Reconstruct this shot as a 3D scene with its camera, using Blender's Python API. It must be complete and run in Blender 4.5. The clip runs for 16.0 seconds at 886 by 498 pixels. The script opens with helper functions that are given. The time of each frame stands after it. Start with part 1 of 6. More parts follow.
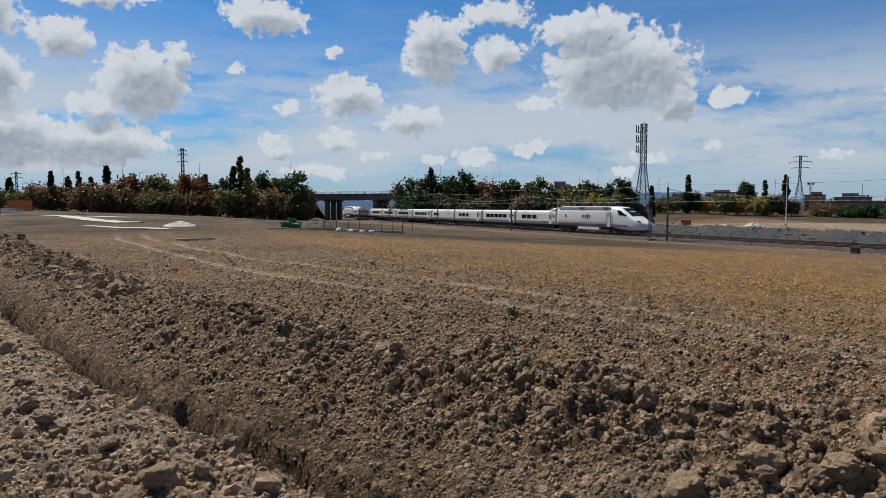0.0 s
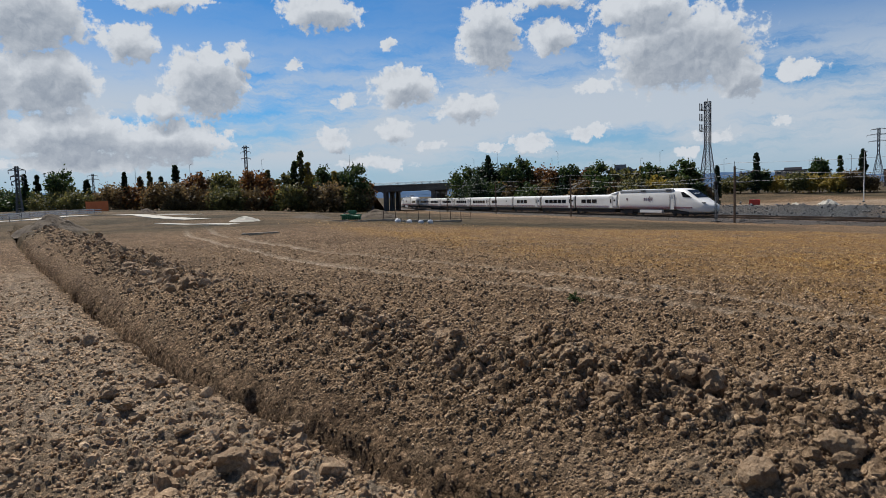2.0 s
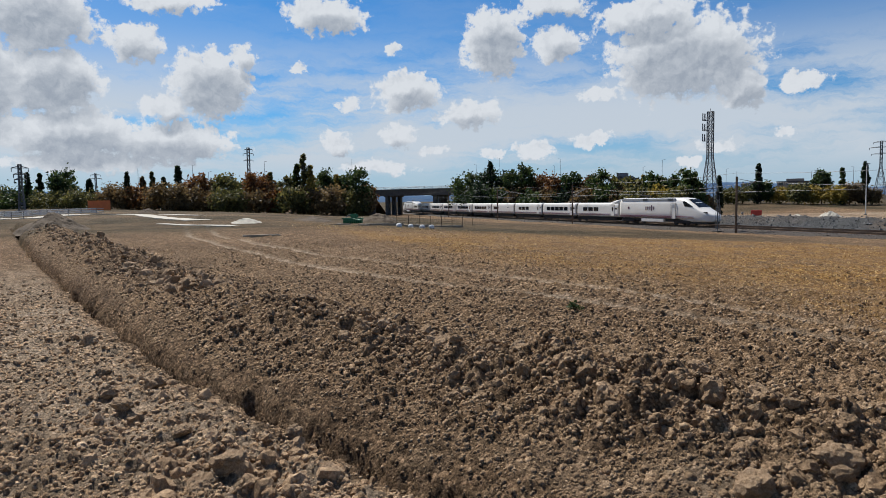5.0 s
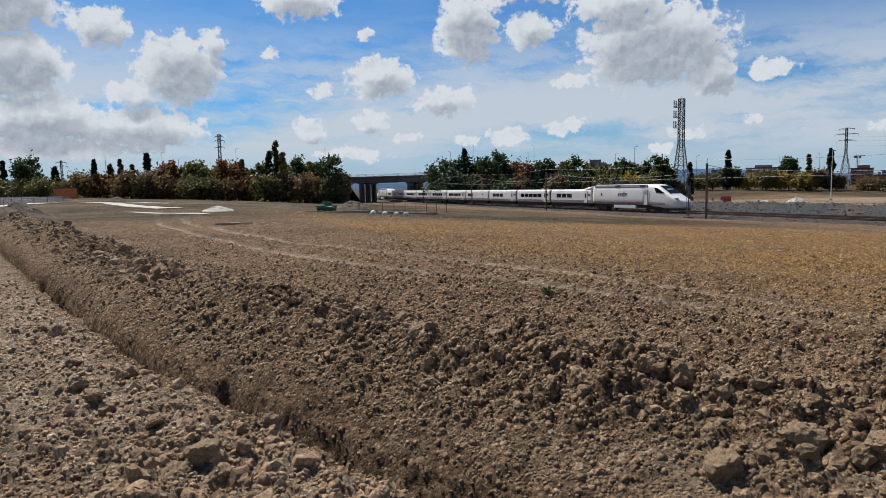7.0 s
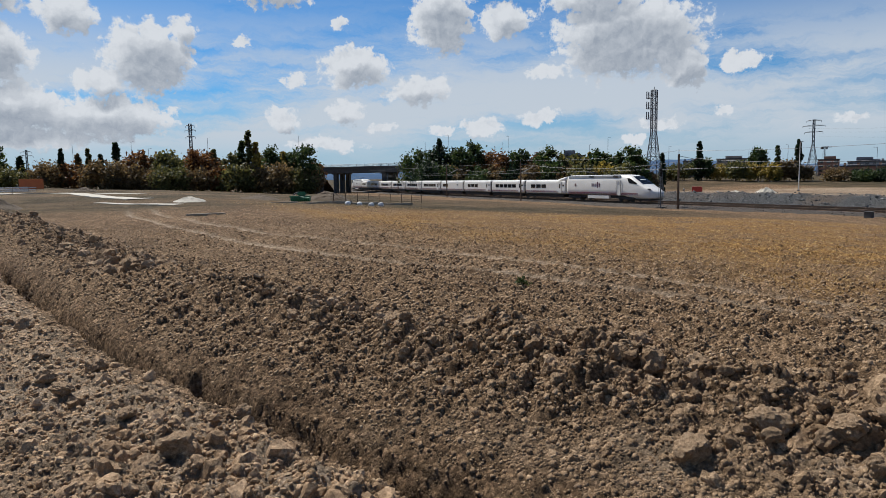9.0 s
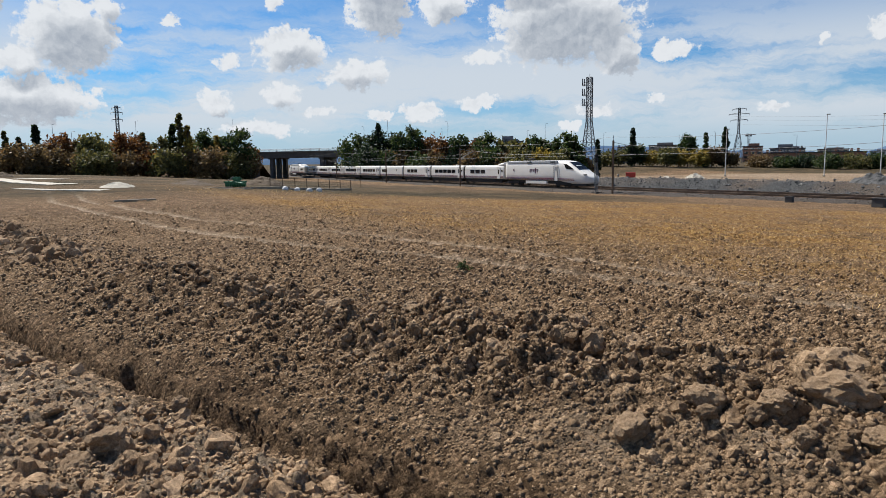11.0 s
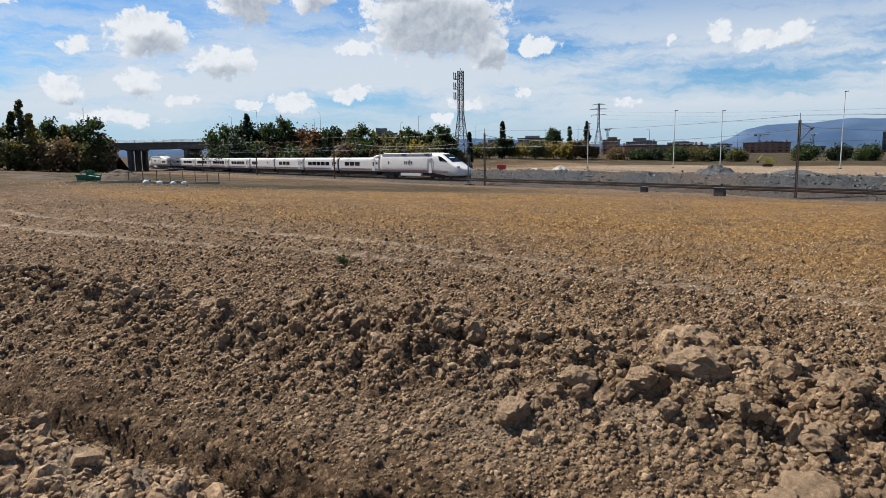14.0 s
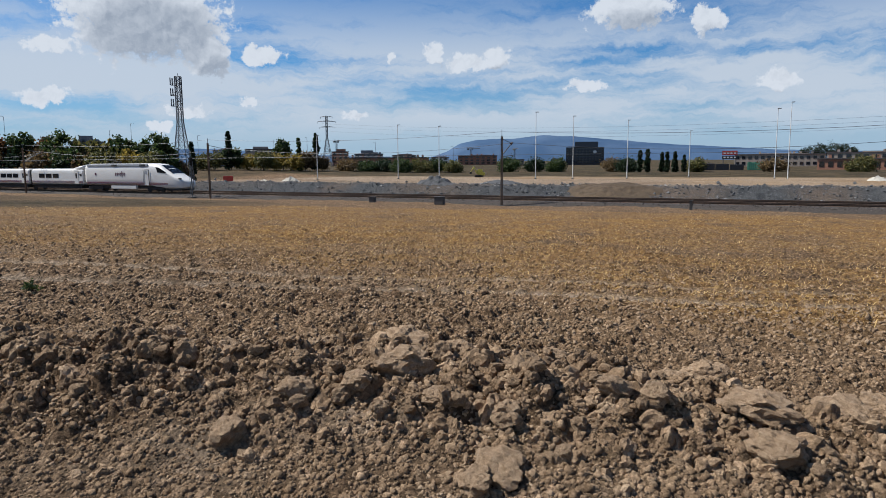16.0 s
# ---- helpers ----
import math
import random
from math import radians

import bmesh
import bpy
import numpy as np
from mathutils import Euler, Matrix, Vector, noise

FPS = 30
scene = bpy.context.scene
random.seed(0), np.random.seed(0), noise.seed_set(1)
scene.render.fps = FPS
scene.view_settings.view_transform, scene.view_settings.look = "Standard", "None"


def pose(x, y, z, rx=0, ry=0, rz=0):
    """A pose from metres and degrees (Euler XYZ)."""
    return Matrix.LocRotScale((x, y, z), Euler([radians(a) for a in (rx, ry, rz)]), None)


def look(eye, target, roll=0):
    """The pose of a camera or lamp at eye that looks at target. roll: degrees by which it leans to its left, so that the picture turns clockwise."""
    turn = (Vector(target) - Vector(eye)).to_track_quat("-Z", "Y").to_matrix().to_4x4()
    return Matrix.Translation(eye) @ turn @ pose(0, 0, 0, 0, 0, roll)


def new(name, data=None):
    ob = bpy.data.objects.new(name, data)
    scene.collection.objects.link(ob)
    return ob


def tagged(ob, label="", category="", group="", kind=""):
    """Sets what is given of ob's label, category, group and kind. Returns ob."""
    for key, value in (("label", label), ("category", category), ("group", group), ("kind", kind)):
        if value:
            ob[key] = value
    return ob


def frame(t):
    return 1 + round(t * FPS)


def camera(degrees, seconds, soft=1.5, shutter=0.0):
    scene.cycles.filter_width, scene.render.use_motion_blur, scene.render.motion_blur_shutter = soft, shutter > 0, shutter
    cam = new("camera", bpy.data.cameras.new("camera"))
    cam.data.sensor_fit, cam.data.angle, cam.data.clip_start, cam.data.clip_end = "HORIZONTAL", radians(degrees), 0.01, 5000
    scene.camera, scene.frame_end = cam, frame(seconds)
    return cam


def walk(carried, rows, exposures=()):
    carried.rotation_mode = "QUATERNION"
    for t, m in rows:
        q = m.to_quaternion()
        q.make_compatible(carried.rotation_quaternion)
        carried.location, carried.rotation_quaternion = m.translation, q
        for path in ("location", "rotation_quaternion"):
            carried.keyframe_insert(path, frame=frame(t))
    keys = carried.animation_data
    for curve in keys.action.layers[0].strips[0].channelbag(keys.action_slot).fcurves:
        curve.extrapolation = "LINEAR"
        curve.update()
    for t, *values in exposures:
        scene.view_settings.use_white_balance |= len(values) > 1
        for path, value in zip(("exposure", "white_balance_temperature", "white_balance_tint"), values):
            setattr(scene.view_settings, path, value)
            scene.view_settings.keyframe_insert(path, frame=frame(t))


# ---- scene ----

# camera: seconds, eye, heading, pitch and lean in degrees
EYES = [
    (0.0, (-0.020, 0.001, 5.012), -63.37, -3.68, -0.01),
    (0.5, (-0.019, 0.001, 5.010), -64.41, -3.81, -0.34),
    (1.0, (-0.008, 0.009, 5.003), -66.08, -4.01, -1.79),
    (1.5, (-0.011, 0.007, 5.002), -67.43, -4.23, -1.80),
    (2.0, (-0.022, 0.015, 4.998), -68.49, -4.58, -1.86),
    (2.5, (-0.018, 0.012, 5.002), -68.62, -4.29, -1.83),
    (3.0, (-0.015, 0.007, 5.002), -69.21, -3.88, -1.70),
    (5.5, (-0.014, 0.014, 5.006), -68.33, -4.24, -0.69),
    (6.0, (-0.013, 0.017, 5.004), -67.50, -4.52, -0.85),
    (6.5, (-0.012, 0.016, 5.004), -66.28, -5.10, -0.70),
    (7.0, (-0.008, 0.007, 5.003), -66.38, -5.28, -1.03),
    (7.5, (-0.007, 0.001, 4.998), -65.82, -6.09, -1.09),
    (8.0, (-0.000, 0.000, 4.999), -65.02, -6.22, -1.06),
    (10.5, (0.001, 0.034, 4.993), -61.83, -6.81, -0.67),
    (11.0, (-0.041, 0.013, 4.991), -59.06, -7.46, -0.84),
    (11.5, (-0.097, -0.032, 4.996), -54.60, -8.37, -1.71),
    (12.0, (-0.087, -0.040, 4.992), -53.60, -8.67, -1.44),
    (12.5, (-0.063, -0.015, 5.001), -51.18, -8.30, -1.23),
    (13.0, (-0.052, -0.019, 5.003), -48.79, -8.11, -1.05),
    (13.5, (-0.058, -0.023, 5.004), -48.75, -8.25, -0.86),
    (14.0, (-0.055, -0.031, 5.003), -48.34, -8.27, -0.73),
    (14.5, (-0.033, -0.036, 5.003), -47.40, -8.28, -1.14),
    (15.0, (0.007, -0.031, 5.008), -41.73, -7.42, -1.32),
    (15.5, (0.038, -0.013, 5.006), -36.30, -7.66, -1.70),
    (16.0, (0.076, 0.050, 4.994), -25.56, -7.53, -0.42),
]


def aimed(eye, heading, pitch, lean):
    h, p = radians(heading), radians(pitch)
    way = Vector((math.sin(h) * math.cos(p), math.cos(h) * math.cos(p), math.sin(p)))
    return look(eye, Vector(eye) + way * 10, lean)


cam = camera(67.38, 16.0, soft=0.5)
walk(cam, [(t, aimed(e, h, p, r)) for t, e, h, p, r in EYES], [(0, 0.38, 6200, 10), (1.9, 0.40, 6250, 10), (2.7, 0.56, 6300, 10), (8, 0.48, 6250, 10), (10.8, 0.64, 6400, 10), (11.8, 0.80, 6450, 10), (14.0, 0.76, 6350, 10), (15, 0.62, 6250, 10), (16, 0.52, 6000, 10)])


# ---------------------------------------------------------------- light
SUN_HEADING, SUN_HEIGHT = -102.0, 50.0


def way_of(heading, height):
    h, e = radians(heading), radians(height)
    return Vector((math.sin(h) * math.cos(e), math.cos(h) * math.cos(e), math.sin(e)))


sun = new("sun", bpy.data.lights.new("sun", "SUN"))
sun.data.energy, sun.data.angle, sun.data.color = 5.0, radians(0.53), (1.0, 0.95, 0.87)
sun.matrix_world = look((0, 0, 60), Vector((0, 0, 60)) - way_of(SUN_HEADING, SUN_HEIGHT))

# clouds: heading, height, half width and half height in degrees
HEAPED = [(-99.3, 13.8, 4.2, 2.8), (-98.6, 9.2, 3.6, 2.5), (-87.4, 9.5, 3.2, 2.9), (-97.2, 5.4, 5.6, 1.9), (-90.7, 5.0, 5.4, 1.6), (-64.0, 13.0, 2.8, 2.9), (-48.8, 11.0, 6.3, 3.4), (-51.6, 14.3, 4.3, 1.5), (-44.5, 8.3, 1.8, 1.7), (-104.5, 9.0, 4.5, 4.5)]
SMALL = [(-92.9, 12.4, 2.1, 1.5), (-90.3, 15.5, 3.5, 1.0), (-85.0, 11.7, 1.1, 1.3), (-90.8, 7.6, 1.9, 1.0), (-78.3, 15.2, 3.5, 1.5), (-80.3, 10.9, 0.7, 0.5), (-76.4, 8.1, 1.2, 0.7), (-71.4, 9.2, 2.8, 1.7), (-77.4, 5.0, 1.7, 0.9),
         (-72.2, 5.5, 1.5, 1.0), (-69.2, 4.3, 1.3, 0.4), (-73.9, 2.9, 2.9, 0.7), (-72.2, 12.6, 0.6, 0.5), (-96.2, 3.4, 6.4, 0.8)]
MIDDLE = [(-58.8, 12.7, 2.1, 1.4), (-59.0, 15.8, 3.6, 1.0), (-55.2, 8.6, 1.8, 0.7), (-40.2, 8.5, 1.7, 0.7), (-66.0, 7.3, 2.9, 1.2), (-55.8, 4.9, 1.7, 0.6), (-61.1, 4.2, 1.9, 0.8), (-64.2, 4.0, 1.2, 0.4), (-46.2, 4.0, 2.1, 0.45), (-41.6, 4.9, 0.7, 0.4), (-48.4, 2.9, 0.9, 0.5)]
EASTERN = [(-26.2, 8.7, 1.0, 0.8), (-23.1, 8.0, 2.3, 0.7), (-21.1, 8.5, 1.2, 1.0), (-30.0, 8.3, 0.35, 0.4), (-32.8, 3.9, 1.0, 0.4), (-10.3, 11.7, 3.5, 1.5), (-4.5, 10.6, 1.3, 1.0), (0.7, 5.9, 1.6, 0.7), (-13.8, 6.0, 1.5, 0.5), (16, 13, 6, 2.5)]

world = bpy.data.worlds.new("sky")
scene.world = world
world.use_nodes = True
wt = world.node_tree


def wmath(op, a, b=None, c=None, clamp=False):
    n = wt.nodes.new("ShaderNodeMath")
    n.operation, n.use_clamp = op, clamp
    for sock, v in zip(n.inputs, (a, b, c)):
        if v is None:
            continue
        if isinstance(v, (int, float)):
            sock.default_value = v
        else:
            wt.links.new(v, sock)
    return n.outputs[0]


def wvec(op, a, b=None):
    n = wt.nodes.new("ShaderNodeVectorMath")
    n.operation = op
    for sock, v in zip(n.inputs, (a, b)):
        if v is None:
            continue
        if isinstance(v, tuple):
            sock.default_value = v
        else:
            wt.links.new(v, sock)
    return n.outputs["Value"] if op == "LENGTH" else n.outputs["Vector"]


def wnoise(at, scale, detail, rough):
    n = wt.nodes.new("ShaderNodeTexNoise")
    n.inputs["Scale"].default_value, n.inputs["Detail"].default_value, n.inputs["Roughness"].default_value = scale, detail, rough
    wt.links.new(at, n.inputs["Vector"])
    return n


def wrange(v, a, b, c=0.0, d=1.0, how="SMOOTHSTEP"):
    n = wt.nodes.new("ShaderNodeMapRange")
    n.interpolation_type = how
    wt.links.new(v, n.inputs[0])
    for i, k in enumerate((a, b, c, d)):
        n.inputs[i + 1].default_value = k
    return n.outputs[0]


def wmix(f, a, b):
    n = wt.nodes.new("ShaderNodeMix")
    n.data_type = "RGBA"
    for sock, v in ((n.inputs[0], f), (n.inputs[6], a), (n.inputs[7], b)):
        if isinstance(v, tuple):
            sock.default_value = (*v, 1)
        else:
            wt.links.new(v, sock)
    return n.outputs[2]


def wbillow(at, scale):
    """Cauliflower puffs: 0 between them, about 1 on their crowns."""
    n = wt.nodes.new("ShaderNodeTexVoronoi")
    n.feature, n.normalize = "SMOOTH_F1", True
    for key, v in (("Scale", scale), ("Detail", 4.0), ("Roughness", 0.55), ("Lacunarity", 2.2), ("Smoothness", 0.35)):
        n.inputs[key].default_value = v
    wt.links.new(at, n.inputs["Vector"])
    return wmath("SUBTRACT", 1.0, n.outputs["Distance"])


def build_sky():
    sky = wt.nodes.new("ShaderNodeTexSky")
    sky.sky_type, sky.sun_disc = "NISHITA", False
    sky.sun_elevation, sky.sun_rotation = radians(SUN_HEIGHT), radians(SUN_HEADING)
    sky.air_density, sky.dust_density, sky.ozone_density = 1.0, 0.25, 4.0
    clear = wvec("MULTIPLY", sky.outputs[0], (0.052, 0.112, 0.156))
    tc, sep = wt.nodes.new("ShaderNodeTexCoord"), wt.nodes.new("ShaderNodeSeparateXYZ")
    wt.links.new(tc.outputs["Generated"], sep.inputs[0])
    heading = wmath("MULTIPLY", wmath("ARCTAN2", sep.outputs[0], sep.outputs[1]), 57.2958)
    height = wmath("MULTIPLY", wmath("ARCSINE", sep.outputs[2]), 57.2958)
    com = wt.nodes.new("ShaderNodeCombineXYZ")
    wt.links.new(heading, com.inputs[0])
    wt.links.new(height, com.inputs[1])
    at = com.outputs[0]
    warp = wvec("MULTIPLY", wvec("SUBTRACT", wnoise(at, 0.5, 5, 0.62).outputs["Color"], (0.5, 0.5, 0.5)), (2.4, 1.8, 0.0))
    bent = wvec("ADD", at, warp)

    def heaps(where):
        total = None
        for a, e, w, h in HEAPED + SMALL + MIDDLE + EASTERN:
            d = wvec("LENGTH", wvec("MULTIPLY", wvec("SUBTRACT", where, (a, e, 0.0)), (1 / w, 1 / h, 1.0)))
            v = wmath("MULTIPLY", wmath("SUBTRACT", 1.0, d), min(1.0, 0.50 + 0.2 * h))
            total = v if total is None else wmath("SMOOTH_MAX", total, v, 0.10)
        return total

    heap = heaps(bent)
    above = heaps(wvec("ADD", bent, (-0.5, 1.2, 0.0)))
    # the sky overhead and behind goes on in the same way
    wide = wnoise(at, 0.07, 3, 0.5).outputs["Fac"]
    over = wmath("MULTIPLY", wrange(wide, 0.55, 0.75, 0.0, 1.2), wrange(height, 18.0, 24.0))
    heap = wmath("MAXIMUM", heap, wmath("SUBTRACT", over, 0.4))
    puffs = wbillow(bent, 0.62)
    lit = wbillow(wvec("ADD", bent, (-0.22, 0.42, 0.0)), 0.62)
    rags = wnoise(at, 1.1, 8, 0.62).outputs["Fac"]
    dense = wmath("MULTIPLY_ADD", wmath("SUBTRACT", puffs, 0.62), 1.0, heap)
    dense = wmath("MULTIPLY_ADD", wmath("SUBTRACT", rags, 0.5), 1.3, dense)
    mask = wrange(dense, 0.0, 0.26)
    relief = wmath("MULTIPLY", wmath("SUBTRACT", puffs, lit), 1.3)
    core = wrange(above, -0.05, 0.50, 0.0, 0.80)
    tone = wmath("ADD", wmath("SUBTRACT", 0.98, core), relief, clamp=True)
    tone = wmath("MULTIPLY_ADD", wmath("SUBTRACT", rags, 0.5), 0.6, tone, clamp=True)
    cloud = wmix(tone, (0.58, 0.65, 0.75), (1.22, 1.26, 1.30))
    # thin veils and the pale haze over the horizon
    streak = wnoise(wvec("MULTIPLY", wvec("ADD", at, warp), (0.045, 0.26, 0.0)), 1.0, 7, 0.62).outputs["Fac"]
    band = wmath("MULTIPLY", wrange(height, 0.5, 4.0), wrange(height, 15.0, 7.0, 0.12, 1.0))
    veil = wmath("MULTIPLY", wmath("MULTIPLY", wrange(streak, 0.34, 0.56), band), 0.92)
    haze = wrange(height, 8.5, -0.5, 0.0, 0.85)
    c = wmix(haze, clear, (0.72, 0.90, 1.08))
    c = wmix(veil, c, (1.00, 1.08, 1.16))
    c = wmix(mask, c, cloud)
    wt.links.new(c, wt.nodes["Background"].inputs["Color"])
    wt.nodes["Background"].inputs["Strength"].default_value = 0.40


build_sky()


# ---------------------------------------------------------------- small tools
def link(nt, a, b):
    nt.links.new(a, b)


def part(name, bm, material, parent=None, label="", smooth=False):
    """One bmesh as one mesh object, under parent."""
    me = bpy.data.meshes.new(name)
    bm.to_mesh(me)
    bm.free()
    if smooth:
        me.polygons.foreach_set("use_smooth", [True] * len(me.polygons))
    me.materials.append(material)
    ob = new(name, me)
    if parent is not None:
        ob.parent = parent
    if label:
        tagged(ob, label)
    return ob


def mesh_of(name, verts, faces, material, parent=None, smooth=False):
    """A mesh from numpy arrays of vertices and equal-sided faces."""
    me = bpy.data.meshes.new(name)
    verts, faces = np.asarray(verts, np.float32), np.asarray(faces, np.int32)
    n, k = faces.shape
    me.vertices.add(len(verts))
    me.vertices.foreach_set("co", verts.ravel())
    me.loops.add(n * k)
    me.loops.foreach_set("vertex_index", faces.ravel())
    me.polygons.add(n)
    me.polygons.foreach_set("loop_start", np.arange(0, n * k, k, dtype=np.int32))
    me.polygons.foreach_set("use_smooth", np.full(n, smooth))
    me.update(calc_edges=True)
    me.materials.append(material)
    ob = new(name, me)
    if parent is not None:
        ob.parent = parent
    return ob


def holder(name, at, label, category, group="", turn=0.0, kind=""):
    ob = new(name)
    ob.matrix_world = pose(*at, 0, 0, turn)
    return tagged(ob, label, category, group, kind)


def box(bm, at, size, turn=0.0, bevel=0.0):
    m = pose(*at, 0, 0, turn) @ Matrix.Diagonal((*size, 1))
    made = bmesh.ops.create_cube(bm, size=1, matrix=m)["verts"]
    if bevel:
        edges = list({e for v in made for e in v.link_edges})
        bmesh.ops.bevel(bm, geom=edges, offset=bevel, segments=2, affect="EDGES")
    return bm


def rod(bm, a, b, r0, r1=None, n=8):
    """A round bar from a to b."""
    a, b = Vector(a), Vector(b)
    r1 = r0 if r1 is None else r1
    d = b - a
    m = Matrix.Translation((a + b) / 2) @ d.to_track_quat("Z", "Y").to_matrix().to_4x4()
    bmesh.ops.create_cone(bm, cap_ends=True, segments=n, radius1=r0, radius2=r1, depth=d.length, matrix=m)
    return bm


def polar(heading, r):
    h = radians(heading)
    return r * math.sin(h), r * math.cos(h)


# ---------------------------------------------------------------- materials
def material(name, rough=0.9, metal=0.0):
    m = bpy.data.materials.new(name)
    m.use_nodes = True
    b = m.node_tree.nodes["Principled BSDF"]
    b.inputs["Roughness"].default_value, b.inputs["Metallic"].default_value = rough, metal
    b.inputs["Specular IOR Level"].default_value = 0.35
    return m, m.node_tree, b


def noise_node(nt, scale, detail=6, rough=0.6, space="Object"):
    tc, n = nt.nodes.new("ShaderNodeTexCoord"), nt.nodes.new("ShaderNodeTexNoise")
    n.inputs["Scale"].default_value, n.inputs["Detail"].default_value, n.inputs["Roughness"].default_value = scale, detail, rough
    link(nt, tc.outputs[space], n.inputs["Vector"])
    return n


def ramp(nt, fac, stops):
    r = nt.nodes.new("ShaderNodeValToRGB")
    while len(r.color_ramp.elements) < len(stops):
        r.color_ramp.elements.new(0.5)
    for e, (at, c) in zip(r.color_ramp.elements, stops):
        e.position, e.color = at, (*c, 1)
    link(nt, fac, r.inputs["Fac"])
    return r


def mixed(nt, fac, a, b, how="MIX"):
    m = nt.nodes.new("ShaderNodeMix")
    m.data_type, m.blend_type = "RGBA", how
    for sock, v in ((m.inputs[0], fac), (m.inputs[6], a), (m.inputs[7], b)):
        if isinstance(v, (int, float)):
            sock.default_value = v
        elif isinstance(v, tuple):
            sock.default_value = (*v, 1)
        else:
            link(nt, v, sock)
    return m.outputs[2]


def bumped(nt, b, heights, distance, strength=0.8):
    bump = nt.nodes.new("ShaderNodeBump")
    bump.inputs["Distance"].default_value, bump.inputs["Strength"].default_value = distance, strength
    link(nt, heights, bump.inputs["Height"])
    link(nt, bump.outputs["Normal"], b.inputs["Normal"])


def worn(name, light, dark, scale=3.0, rough=0.85, metal=0.0, fine=40.0, bump=0.004, spread=0.25, space="Object"):
    """A surface of one colour with broad stains and fine grain."""
    m, nt, b = material(name, rough, metal)
    n1, n2 = noise_node(nt, scale, space=space), noise_node(nt, fine, 4, space=space)
    c = ramp(nt, n1.outputs["Fac"], [(0.5 - spread, dark), (0.5 + spread, light)])
    c2 = mixed(nt, 0.35, c.outputs["Color"], n2.outputs["Fac"], "OVERLAY")
    link(nt, c2, b.inputs["Base Color"])
    if bump:
        bumped(nt, b, n2.outputs["Fac"], bump)
    return m


def attribute(nt, name):
    a = nt.nodes.new("ShaderNodeAttribute")
    a.attribute_name = name
    return a.outputs["Fac"]


def cells(nt, scale, vector, low, high):
    """Crumbs that each have a tone of their own: their tones and their distance."""
    vo, sep = nt.nodes.new("ShaderNodeTexVoronoi"), nt.nodes.new("ShaderNodeSeparateColor")
    vo.inputs["Scale"].default_value = scale
    link(nt, vector, vo.inputs["Vector"])
    link(nt, vo.outputs["Color"], sep.inputs[0])
    tone = ramp(nt, sep.outputs[0], [(0.0, (low, low, low)), (0.7, (1.0, 1.0, 1.0)), (1.0, (high, high, high * 1.03))])
    return tone.outputs["Color"], vo.outputs["Distance"]


